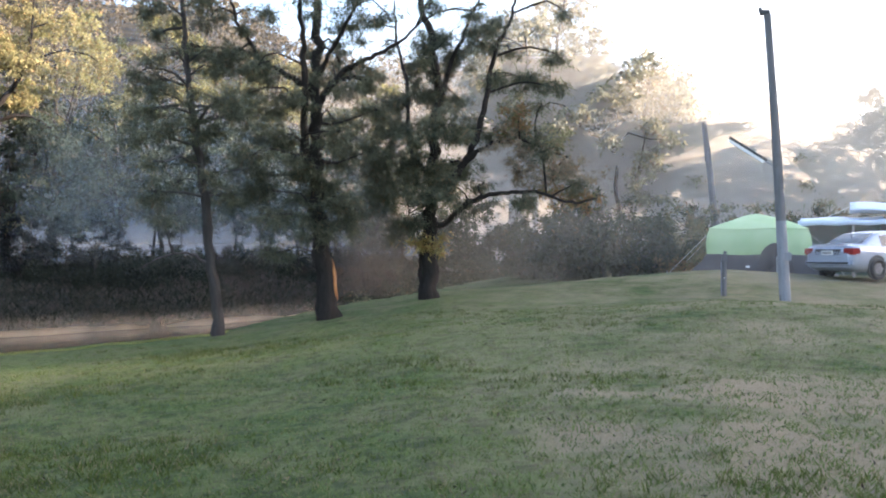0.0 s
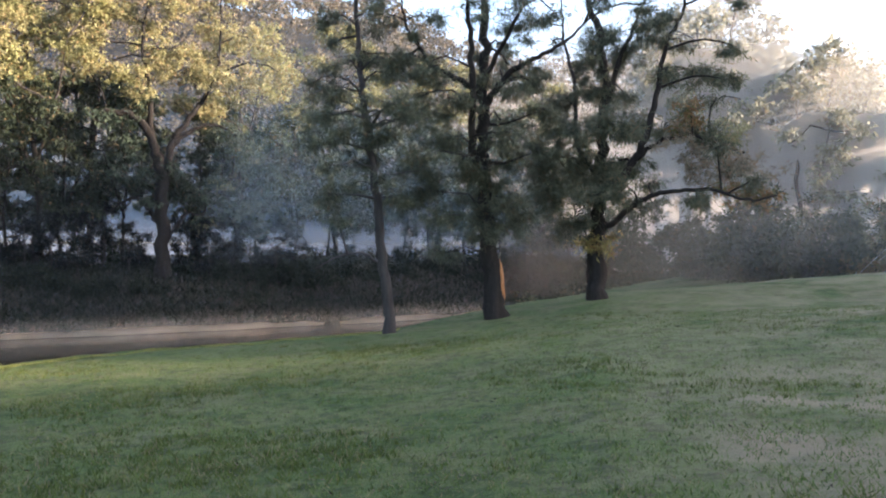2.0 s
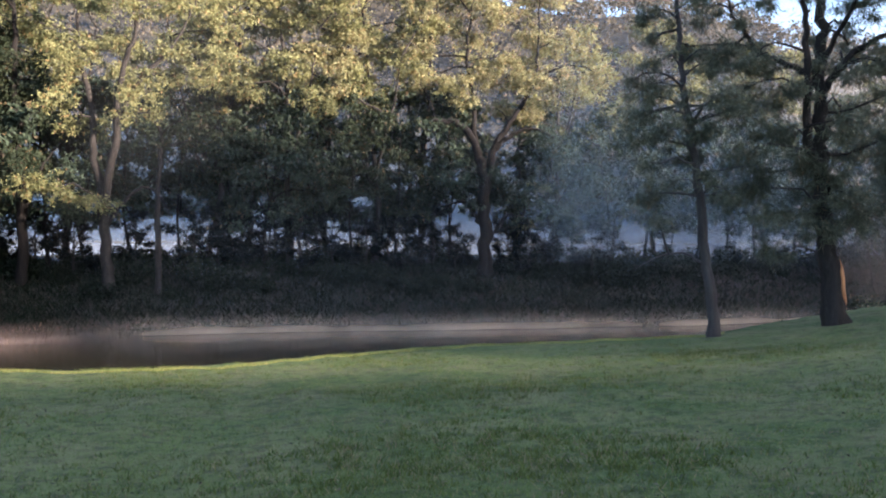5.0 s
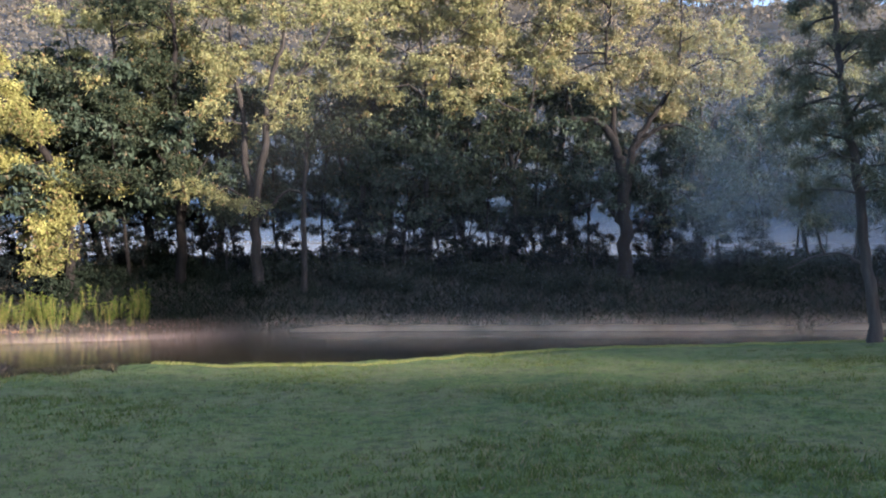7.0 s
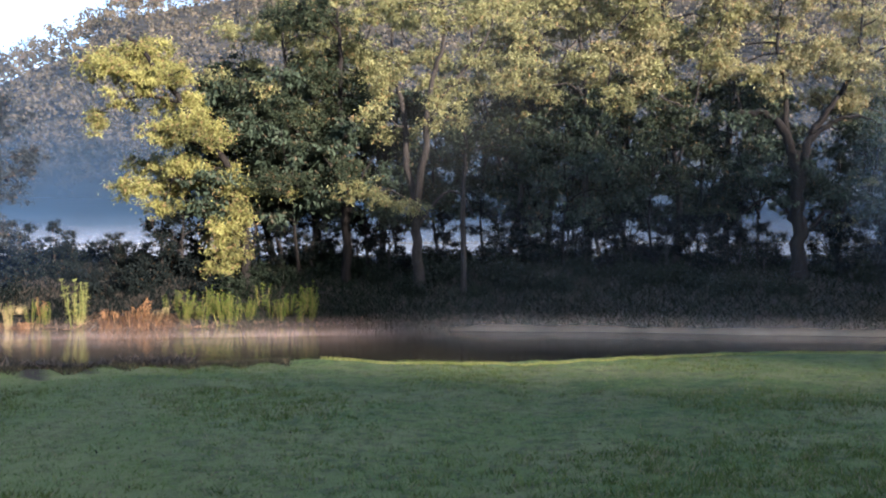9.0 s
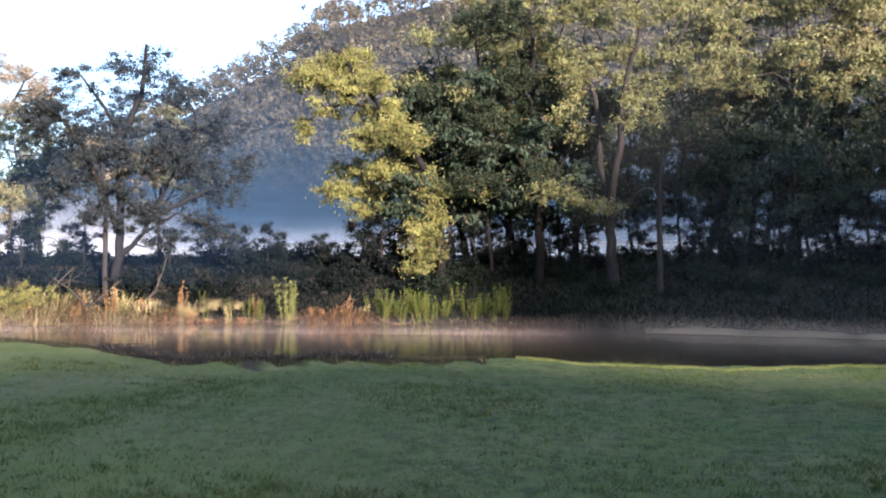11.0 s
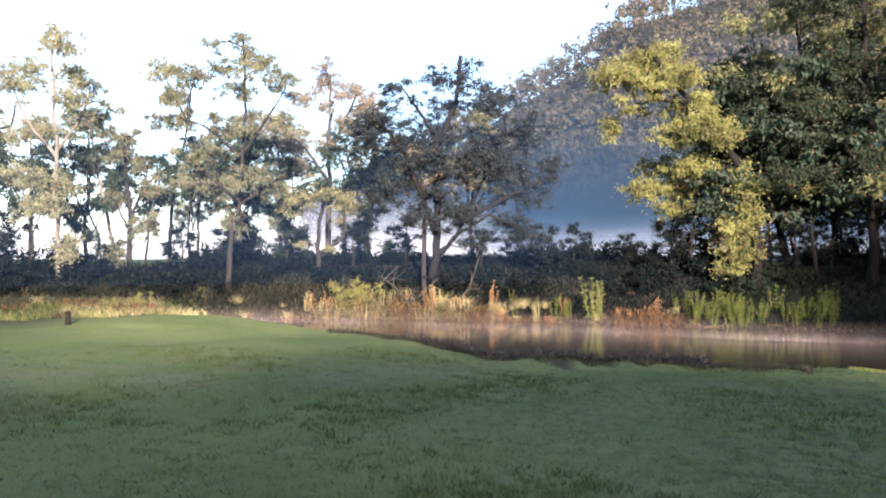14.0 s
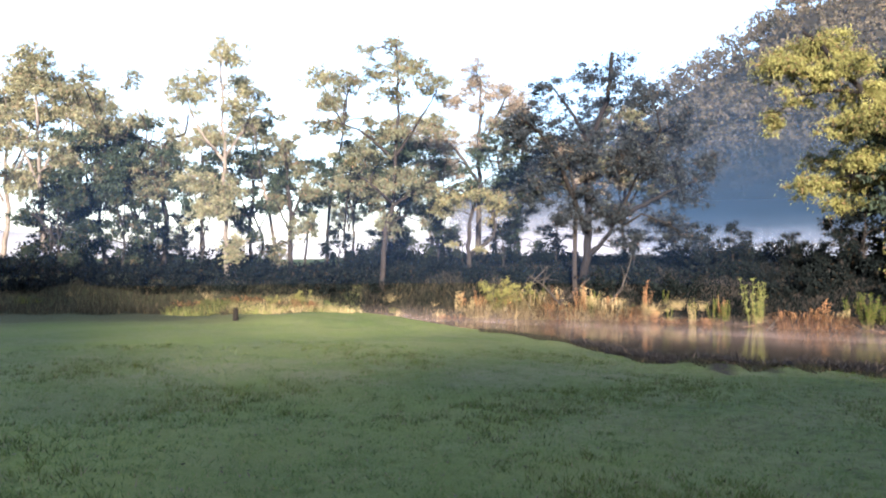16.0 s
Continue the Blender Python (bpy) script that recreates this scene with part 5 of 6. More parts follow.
def dead_branch(seed, length, az, d, turn, rise=0.25):
    """A bleached limb with its twigs."""
    g = np.random.default_rng(seed)
    c = at(az, d)
    root = new("fallen_branch")
    root.matrix_world = pose(c.x, c.y, float(land(c.x, c.y)) - 0.02, 0, 0, turn)
    limb = Wood()
    p = bent(g, (0, 0, 0.12), (1, 0, rise), length, 8, 0.12, 0.0)
    p[0, 2] = -0.05
    p[:, 2] = np.maximum(p[:, 2], -0.05)
    limb.limb(p, 0.05 * (1 - 0.75 * np.linspace(0, 1, 8)) + 0.006, 6, 0.06, g)
    part("limb", limb.mesh("limb", M_BARK_PALE), None, root)
    for q in range(9):
        m = 1 + int(g.random() * 6)
        twig = Wood()
        w = bent(g, p[m], (g.normal() * 0.6 + 0.6, g.normal(), abs(g.normal()) * 0.7), length * 0.35, 5, 0.2)
        twig.limb(w, 0.016 * (1 - 0.7 * np.linspace(0, 1, 5)) + 0.003, 4)
        part("twig", twig.mesh("twig", M_BARK_PALE), None, root)
    tagged(root, "bare bleached fallen branch lying on the bank", "branch", "fallen branches")


for i, (az, d, ln, rise) in enumerate([(88.5, 39.3, 3.2, 0.5), (86.0, 39.0, 2.8, 0.8), (90.2, 39.6, 3.2, 0.7), (73.2, 36.2, 1.8, 0.25), (67.2, 36.0, 1.3, 0.25), (70.8, 36.1, 2.2, 0.25), (80.5, 38.0, 2.0, 0.3), (83.6, 39.2, 2.6, 0.9)]):
    dead_branch(140 + i, ln, az, d, az + (i * 180 + 25 * i) % 360, rise)

def stump():
    g = np.random.default_rng(160)
    w = Wood()
    w.limb(np.array([(0, 0, -0.1), (0.01, 0, 0.12), (0.0, 0.01, 0.30), (0.02, 0, 0.42)]), [0.11, 0.085, 0.08, 0.085], 9, 0.08, g)
    w.limb(np.array([(0.02, 0, 0.415), (0.02, 0, 0.43)]), [0.085, 0.002], 9)
    c = at(107.7, 30.5)
    ob = new("post", w.mesh("post", M_BARK_BLACK))
    ob.matrix_world = pose(c.x, c.y, float(land(c.x, c.y)), 0, 0, 20)
    tagged(ob, "short dark weathered post standing in the lawn", "post")


stump()

# ---- the wooded hill and the mist ----
def forest():
    rng = np.random.default_rng(8)
    cs, ss = [], []
    n = 7000
    az = rng.uniform(-36, 100, n)
    d = rng.uniform(112, RIDGE_AWAY + 25, n)
    keep = (ridge(az) > 12) & ((az > -30) | (d < 210)) & ((d > 150) | (az < 13))
    az, d = az[keep], d[keep]
    x, y = -d * np.sin(np.radians(az)), d * np.cos(np.radians(az))
    z = land(x, y)
    wood = Wood()
    h = rng.uniform(6, 11, len(az))
    for i in range(len(az)):
        for q in range(2):
            cs.append((x[i] + rng.normal() * 1.7, y[i] + rng.normal() * 1.7, z[i] + h[i] * rng.uniform(0.55, 1.0)))
            ss.append(rng.uniform(1.2, 2.4))
        if i % 10 == 0 and d[i] > 260:
            wood.limb([(x[i], y[i], z[i] - 0.3), (x[i] + 0.2, y[i], z[i] + h[i] * 0.5), (x[i], y[i] + 0.2, z[i] + h[i] * 0.95)], [0.18, 0.13, 0.06], 4)
    root = tagged(new("forest"), "grey-green gum forest covering the hillside in haze", "forest", kind="stuff")
    part("trunks", wood.mesh("trunks", M_BARK_GREY), None, root)
    cs, ss = np.array(cs), np.array(ss)
    close = np.hypot(cs[:, 0], cs[:, 1]) < 160
    part("canopy", leaf_mesh("canopy", M_FOREST, rng, cs[close], ss[close], 52, 0.62, 0.5, 0.2, 0.8), None, root)
    part("far_canopy", leaf_mesh("far_canopy", M_FOREST, rng, cs[~close], ss[~close], 20, 1.0, 0.8, 0.2, 0.8), None, root)


forest()


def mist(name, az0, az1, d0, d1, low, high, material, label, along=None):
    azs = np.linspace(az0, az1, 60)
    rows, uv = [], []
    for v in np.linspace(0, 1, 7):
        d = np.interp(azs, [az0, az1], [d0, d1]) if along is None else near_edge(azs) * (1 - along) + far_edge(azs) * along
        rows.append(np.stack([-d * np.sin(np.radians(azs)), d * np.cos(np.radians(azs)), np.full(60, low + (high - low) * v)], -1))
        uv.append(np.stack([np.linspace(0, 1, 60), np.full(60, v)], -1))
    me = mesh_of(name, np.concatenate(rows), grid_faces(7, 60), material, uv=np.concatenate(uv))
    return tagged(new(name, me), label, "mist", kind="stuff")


# shade and sunlight on the valley mist are put into its three tints
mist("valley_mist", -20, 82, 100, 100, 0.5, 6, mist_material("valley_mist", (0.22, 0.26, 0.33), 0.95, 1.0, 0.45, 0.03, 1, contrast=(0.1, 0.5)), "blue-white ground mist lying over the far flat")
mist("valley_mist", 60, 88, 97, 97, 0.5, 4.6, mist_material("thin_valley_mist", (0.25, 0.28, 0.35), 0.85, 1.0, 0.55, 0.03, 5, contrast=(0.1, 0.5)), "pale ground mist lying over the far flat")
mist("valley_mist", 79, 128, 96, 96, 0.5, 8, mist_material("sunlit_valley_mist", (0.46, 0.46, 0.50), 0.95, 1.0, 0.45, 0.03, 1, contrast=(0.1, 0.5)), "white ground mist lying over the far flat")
# dark blue tint: the hill's shade is put into the haze colour
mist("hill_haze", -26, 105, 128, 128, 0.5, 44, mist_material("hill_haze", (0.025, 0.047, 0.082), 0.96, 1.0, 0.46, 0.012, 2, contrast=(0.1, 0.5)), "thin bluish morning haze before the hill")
mist("camp_haze", -46, 8, 56.0, 55.0, 0.3, 24, mist_material("camp_haze", (1.0, 0.94, 0.86), 0.44, 0.6, 0.75, 0.05, 7, contrast=(0.1, 0.6)), "pale haze drifting through the camp")
mist("lawn_haze", -52, 1, 26.5, 27.5, 0.0, 15, mist_material("lawn_haze", (0.97, 0.93, 0.89), 0.13, 0.05, 0.6, 0.07, 23, contrast=(0.15, 0.65)), "thin white haze drifting over the camp lawn")
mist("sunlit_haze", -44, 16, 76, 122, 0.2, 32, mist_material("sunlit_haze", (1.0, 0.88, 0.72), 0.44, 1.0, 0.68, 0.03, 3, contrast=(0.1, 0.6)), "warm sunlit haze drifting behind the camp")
# first two tints hold the sun's warmth, the last is dimmed
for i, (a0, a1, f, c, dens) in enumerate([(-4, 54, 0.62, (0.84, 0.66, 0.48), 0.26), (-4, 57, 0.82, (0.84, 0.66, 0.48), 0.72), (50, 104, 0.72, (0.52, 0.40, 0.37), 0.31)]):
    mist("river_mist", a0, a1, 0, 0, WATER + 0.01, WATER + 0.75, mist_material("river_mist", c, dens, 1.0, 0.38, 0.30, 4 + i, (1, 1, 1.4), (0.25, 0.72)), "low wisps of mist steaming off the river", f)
# warm tint puts sunlight into steam that stands in shade
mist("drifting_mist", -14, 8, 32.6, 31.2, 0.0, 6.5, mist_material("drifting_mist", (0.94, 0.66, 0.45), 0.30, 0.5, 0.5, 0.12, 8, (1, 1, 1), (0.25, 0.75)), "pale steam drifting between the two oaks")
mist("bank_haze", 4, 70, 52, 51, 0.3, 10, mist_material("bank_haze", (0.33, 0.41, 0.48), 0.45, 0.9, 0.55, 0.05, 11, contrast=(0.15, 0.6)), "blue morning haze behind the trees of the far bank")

mist("smoke_haze", 3, 26.5, 31, 30, 1.2, 15, mist_material("smoke_haze", (0.58, 0.70, 0.72), 0.25, 0.1, 0.6, 0.10, 19, (1, 1, 0.7), (0.25, 0.7)), "bluish smoky haze hanging over the river behind the slim oak")
# the blue of shaded air is put into this tint
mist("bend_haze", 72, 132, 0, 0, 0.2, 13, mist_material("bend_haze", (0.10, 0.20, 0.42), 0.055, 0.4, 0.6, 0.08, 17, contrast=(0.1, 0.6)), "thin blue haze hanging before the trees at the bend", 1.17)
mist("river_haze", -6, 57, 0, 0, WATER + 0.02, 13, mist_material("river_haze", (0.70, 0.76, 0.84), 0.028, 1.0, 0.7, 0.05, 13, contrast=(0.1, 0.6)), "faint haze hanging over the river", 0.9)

# ---- the camp ----
M_PAINT = surface("silver_paint", (0.30, 0.34, 0.41), (0.37, 0.41, 0.48), 1.5, 60, 0.28, metal=0.35, relief=0.0, coat=0.6)
M_GLASS = surface("dark_glass", (0.012, 0.014, 0.016), (0.02, 0.022, 0.025), 2, 30, 0.06, relief=0.0)
M_RUBBER = surface("black_rubber", (0.012, 0.012, 0.012), (0.035, 0.034, 0.032), 6, 50, 0.8, relief=0.3)
M_ALLOY = surface("alloy", (0.22, 0.22, 0.24), (0.36, 0.36, 0.39), 5, 50, 0.35, metal=0.8, relief=0.1)
M_RED = surface("red_lens", (0.19, 0.02, 0.018), (0.28, 0.035, 0.03), 4, 60, 0.2, relief=0.1)
M_BLACK = surface("black_plastic", (0.02, 0.02, 0.02), (0.045, 0.045, 0.045), 4, 60, 0.55, relief=0.2)
M_PLATE = surface("plate_white", (0.62, 0.62, 0.60), (0.75, 0.75, 0.72), 6, 60, 0.5, relief=0.05)
M_TENT_GREEN = surface("green_canvas", (0.25, 0.40, 0.18), (0.42, 0.54, 0.31), 1.1, 30, 0.75, relief=0.4, depth=0.02)
M_TENT_DARK = surface("brown_canvas", (0.035, 0.031, 0.033), (0.080, 0.069, 0.070), 1.5, 50, 0.8, relief=0.4, depth=0.02)
M_ROPE = surface("white_rope", (0.5, 0.5, 0.48), (0.72, 0.72, 0.70), 8, 80, 0.8, relief=0.3)
M_AWNING = surface("blue_white_tarp", (0.42, 0.52, 0.66), (0.62, 0.70, 0.80), 0.8, 30, 0.55, relief=0.3, depth=0.02)
M_ANNEX = surface("dark_green_canvas", (0.03, 0.06, 0.05), (0.07, 0.10, 0.08), 1.2, 40, 0.8, relief=0.3)
M_BROWN = surface("brown_canvas_panel", (0.10, 0.06, 0.05), (0.17, 0.11, 0.09), 1.2, 40, 0.8, relief=0.3)
M_POLE = surface("grey_timber", (0.075, 0.072, 0.072), (0.17, 0.165, 0.165), 2.0, 30, 0.85, relief=0.6, depth=0.02, stretch=(5, 5, 0.4), dirt=(0.10, 0.09, 0.085))
M_POLE_PAINT = surface("weathered_white_paint", (0.14, 0.145, 0.16), (0.26, 0.265, 0.28), 3.0, 30, 0.7, relief=0.4, stretch=(3, 3, 0.6), dirt=(0.22, 0.21, 0.21))
M_TUBE = surface("white_lamp_cover", (0.72, 0.72, 0.70), (0.82, 0.82, 0.80), 4, 60, 0.35, relief=0.05)
M_STEEL = surface("galvanised_steel", (0.25, 0.26, 0.27), (0.42, 0.43, 0.44), 5, 50, 0.45, metal=0.7, relief=0.2)


def on_land(az, d):
    p = at(az, d)
    return Vector((p.x, p.y, float(land(p.x, p.y))))


def block(bm, size, centre, bevel=0.01, turn=None):
    """A box with softened edges, added to a bmesh."""
    made = bmesh.ops.create_cube(bm, size=1.0)["verts"]
    m = Matrix.Translation(centre) @ (turn or Matrix.Identity(4)) @ Matrix.Diagonal((*size, 1))
    bmesh.ops.transform(bm, matrix=m, verts=made)
    if bevel:
        edges = list({e for v in made for e in v.link_edges})
        bmesh.ops.bevel(bm, geom=edges, offset=bevel, segments=2, affect="EDGES")
    return bm


def boxed(size, centre, bevel=0.01, turn=None):
    return block(bmesh.new(), size, centre, bevel, turn)


def rod(name, a, b, r, material, sides=8, r2=None):
    w = Wood()
    a, b = np.array(a, float), np.array(b, float)
    n = 6
    pts = a + (b - a) * np.linspace(0, 1, n)[:, None]
    w.limb(pts, np.linspace(r, r2 or r, n), sides)
    # close the ends
    w.limb(np.array([a, a + (b - a) * 0.002]), [1e-4, r], sides)
    w.limb(np.array([b - (b - a) * 0.002, b]), [r2 or r, 1e-4], sides)
    return w.mesh(name, material)


def sheet(name, rows, material, thick=0.0):
    """A smooth sheet through rows of points, with some thickness."""
    rows = np.asarray(rows, float)
    r, c = rows.shape[:2]
    me = mesh_of(name, rows.reshape(-1, 3), grid_faces(r, c), material)
    if thick:
        bm = bmesh.new()
        bm.from_mesh(me)
        bmesh.ops.recalc_face_normals(bm, faces=bm.faces)
        bmesh.ops.solidify(bm, geom=bm.faces[:], thickness=thick)
        bm.to_mesh(me)
        bm.free()
    return me


def sedan():
    root = new("car")
    body_t = [(-2.38, .46, .82, .70), (-2.30, .34, .98, .83), (-2.0, .27, 1.02, .88), (-1.3, .23, 1.00, .90), (-.5, .21, .97, .90), (.5, .21, .95, .90), (1.2, .21, .93, .89), (1.9, .25, .86, .86), (2.3, .33, .74, .78), (2.42, .44, .62, .66)]
    xs = np.array([b[0] for b in body_t])
    fine = np.linspace(-2.38, 2.42, 49)
    z0, zt, hw = [np.interp(fine, xs, [b[k] for b in body_t]) for k in (1, 2, 3)]
    rows = []
    for x, a, b, w in zip(fine, z0, zt, hw):
        half = [(0.0, a), (w * .82, a), (w * .96, a + .07), (w, a + (b - a) * .45), (w * .985, a + (b - a) * .75), (w * .95, b - .05), (w * .86, b), (w * .5, b + .012), (0.0, b + .02)]
        ring = half + [(-y, z) for y, z in half[-2:0:-1]]
        rows.append([(x, y, z) for y, z in ring] + [(x, half[0][0], half[0][1])])
    part("body", sheet("body", rows, M_PAINT), None, root, "silver painted body")
    cap = bmesh.new()
    for r, flip in ((rows[0], 0), (rows[-1], 1)):
        vs = [cap.verts.new(p) for p in r[:-1]]
        cap.faces.new(vs[::-1] if flip else vs)
    part("end_panel", cap, M_PAINT, root)
    top_t = [(-1.80, 1.00, .70), (-1.45, 1.20, .64), (-1.05, 1.38, .60), (-.6, 1.43, .59), (.2, 1.44, .59), (.5, 1.40, .59), (.95, 1.16, .66), (1.30, .96, .74)]
    tx = [b[0] for b in top_t]

    def top(x):
        return np.interp(x, tx, [b[1] for b in top_t]), np.interp(x, tx, [b[2] for b in top_t])

    def side(x, s, off=0.0):
        z, w = top(x)
        zb = 0.94
        return (x, (0.83 + (w - 0.83) * s) + off, zb + max(z - .05 - zb, 0.02) * s)

    rows = []
    for x in np.linspace(-1.80, 1.30, 40):
        z, w = top(x)
        half = [side(x, 0)[1:], side(x, 0.5)[1:], side(x, 1.0)[1:], (w - .05, z - .015), (w - .14, z), (w * .4, z + .015), (0, z + .02)]
        rows.append([(x, y, zz) for y, zz in half] + [(x, -y, zz) for y, zz in half[-2::-1]])
    part("cabin", sheet("cabin", rows, M_PAINT), None, root)
    for sgn in (-1, 1):
        for x0, x1 in ((-1.15, -0.42), (-0.34, 0.62)):
            g = []
            for s in np.linspace(0.10, 0.90, 6):
                trim = 0.28 * s if x0 < -1 else 0.0
                trim2 = -0.30 * s if x1 > 0.5 else 0.0
                g.append([(p[0], sgn * p[1], p[2]) for p in (side(x, s, 0.008) for x in np.linspace(x0 + trim * 0.4, x1 + trim2, 8))])
            part("window", sheet("window", g, M_GLASS), None, root, "dark tinted side window")
        part("door_handle", boxed((0.16, 0.03, 0.03), (-0.45, sgn * 0.905, 0.82), 0.008), M_PAINT, root)
        part("door_seam", boxed((0.012, 0.012, 0.55), (-0.38, sgn * 0.898, 0.62), 0), M_BLACK, root)
        part("side_trim", boxed((2.3, 0.02, 0.05), (-0.1, sgn * 0.902, 0.56), 0.008), M_PAINT, root)
        part("tail_light", boxed((0.34, 0.34, 0.19), (-2.21, sgn * 0.70, 0.83), 0.03), M_RED, root, "red tail light")
        part("wing_mirror", boxed((0.16, 0.18, 0.13), (0.75, sgn * 0.95, 0.98), 0.04), M_PAINT, root)
        for x in (-1.42, 1.38):
            wheel = new("wheel")
            wheel.parent = root
            w = Wood()
            a = np.linspace(0, 2 * np.pi, 25)
            ring = np.stack([0.255 * np.cos(a), np.zeros(25), 0.255 * np.sin(a)], 1)
            w.limb(ring, np.full(25, 0.075), 8)
            tyre = part("tyre", w.mesh("tyre", M_RUBBER), None, wheel)
            tyre.scale = (1, 1.45, 1)
            hub = bmesh.new()
            bmesh.ops.create_cone(hub, cap_ends=True, segments=20, radius1=0.165, radius2=0.15, depth=0.03, matrix=Matrix.Translation((0, sgn * 0.06, 0)) @ Matrix.Rotation(radians(90), 4, "X"))
            for k in range(5):
                block(hub, (0.15, 0.025, 0.05), (0.10 * math.cos(k * 1.257), sgn * 0.085, 0.10 * math.sin(k * 1.257)), 0.006, Matrix.Rotation(-k * 1.257, 4, "Y"))
            part("rim", hub, M_ALLOY, wheel, "pale alloy rim")
            wheel.location = (x, sgn * 0.80, 0.33)
            # flat black disc standing in for the arch's shaded hollow
            arch = bmesh.new()
            bmesh.ops.create_cone(arch, cap_ends=True, segments=24, radius1=0.37, radius2=0.37, depth=0.02, matrix=Matrix.Translation((x, sgn * 0.896, 0.36)) @ Matrix.Rotation(radians(90), 4, "X"))
            part("wheel_arch", arch, M_BLACK, root)
            wheel.location = (x, sgn * 0.87, 0.33)
    g = []
    for u in np.linspace(0.12, 0.92, 6):
        x = -1.80 + u * 0.75
        z, w = top(x)
        g.append([(x - 0.006, y, z + 0.022) for y in np.linspace(-(w - 0.08), w - 0.08, 8)])
    part("rear_window", sheet("rear_window", g, M_GLASS), None, root, "sloping rear window")
    part("bumper", boxed((0.22, 1.66, 0.24), (-2.30, 0, 0.50), 0.07), M_PAINT, root)
    part("bumper_strip", boxed((0.05, 1.5, 0.05), (-2.41, 0, 0.50), 0.015), M_BLACK, root)
    part("boot_garnish", boxed((0.05, 0.95, 0.20), (-2.355, 0, 0.80), 0.02), M_BLACK, root, "dark panel round the plate")
    part("number_plate", boxed((0.02, 0.40, 0.12), (-2.39, 0, 0.79), 0.006), M_PLATE, root, "pale plate with plain dark bars")
    for k in range(5):
        part("plate_bar", boxed((0.006, 0.035, 0.07), (-2.402, -0.13 + 0.065 * k, 0.79), 0), M_BLACK, root)
    part("boot_lip", boxed((0.10, 1.3, 0.03), (-2.26, 0, 1.03), 0.012), M_PAINT, root)
    aerial = part("aerial", rod("aerial", (-1.1, 0.3, 1.40), (-1.2, 0.3, 1.55), 0.012, M_BLACK), None, root)
    p = on_land(-27.2, 29.2)
    root.matrix_world = pose(p.x, p.y, p.z, 0, 0, 24)
    return tagged(root, "silver sedan parked on the grass beside a tent", "car")


def tent():
    root = new("tent")
    w, dpt = 1.75, 1.55

    def rect(hx, hy, z, n=9):
        e = np.linspace(-1, 1, n)
        pts = [(hx * t, -hy) for t in e] + [(hx, hy * t) for t in e[1:]] + [(-hx * t, hy) for t in e[1:]] + [(-hx, -hy * t) for t in e[1:]]
        return [(x, y, z - 0.02 * math.sin(3 * x + 2 * y)) for x, y in pts]

    part("skirt", sheet("skirt", [rect(2.55, 1.95, -0.06), rect(2.25, 1.8, 0.18), rect(1.95, 1.7, 0.4), rect(w + 0.03, dpt + 0.03, 0.62)], M_TENT_DARK), None, root, "dark brown lower canvas")
    part("wall", sheet("wall", [rect(w, dpt, 0.58), rect(w + 0.03, dpt + 0.03, 0.9), rect(w, dpt, 1.2), rect(w - 0.1, dpt - 0.1, 1.42)], M_TENT_GREEN), None, root, "bright green canvas walls")
    rows = []
    for s in np.linspace(0, 1, 7):
        rows.append(rect((w - 0.08) * (1 - s) + 0.03, (dpt - 0.08) * (1 - s) + 0.03, 1.41 + 0.50 * s + 0.06 * math.sin(math.pi * s)))
    part("roof", sheet("roof", rows, M_TENT_GREEN), None, root, "peaked green canvas roof")
    part("vestibule", sheet("vestibule", [[(0.55 + 0.62 * math.cos(a) * k, -dpt - 0.06 - 0.42 * (1 - (1 - k) ** 2), 0.02 + 0.95 * math.sin(a) * k) for a in np.linspace(0, math.pi, 13)] for k in (0.05, 0.5, 0.85, 1.0)], M_TENT_DARK), None, root, "dark arched doorway flap")
    part("hem_rope", sheet("hem_rope", [rect(2.57, 1.97, -0.02), rect(2.59, 1.99, 0.0), rect(2.57, 1.97, 0.02)], M_ROPE), None, root, "white hem rope")
    part("pole", rod("pole", (0.62, -2.0, 0), (0.60, -1.9, 0.75), 0.022, M_STEEL), None, root)
    for sx, sy in ((-1, -1), (1, -1), (-1, 1), (1, 1)):
        part("corner_seam", rod("corner_seam", (sx * w, sy * dpt, 0.6), (sx * (w - 0.1), sy * (dpt - 0.1), 1.42), 0.02, M_TENT_GREEN), None, root)
        part("guy_rope", rod("guy_rope", (sx * (w + 0.02), sy * dpt, 1.2), (sx * (w + 1.35), sy * (dpt + 0.5), 0.0), 0.004, M_ROPE), None, root)
        part("peg", rod("peg", (sx * (w + 1.35), sy * (dpt + 0.5), -0.05), (sx * (w + 1.37), sy * (dpt + 0.5), 0.12), 0.012, M_STEEL), None, root)
    part("label_patch", boxed((0.14, 0.01, 0.06), (-0.35, -1.9, 0.25), 0, Matrix.Rotation(radians(-20), 4, "X")), M_ROPE, root)
    p = on_land(-20.1, 31.5)
    root.matrix_world = pose(p.x, p.y, p.z, 0, 0, -19.6) @ Matrix.Diagonal((0.92, 0.9, 1.08, 1))
    return tagged(root, "bright green peaked tent with dark brown skirt", "tent")


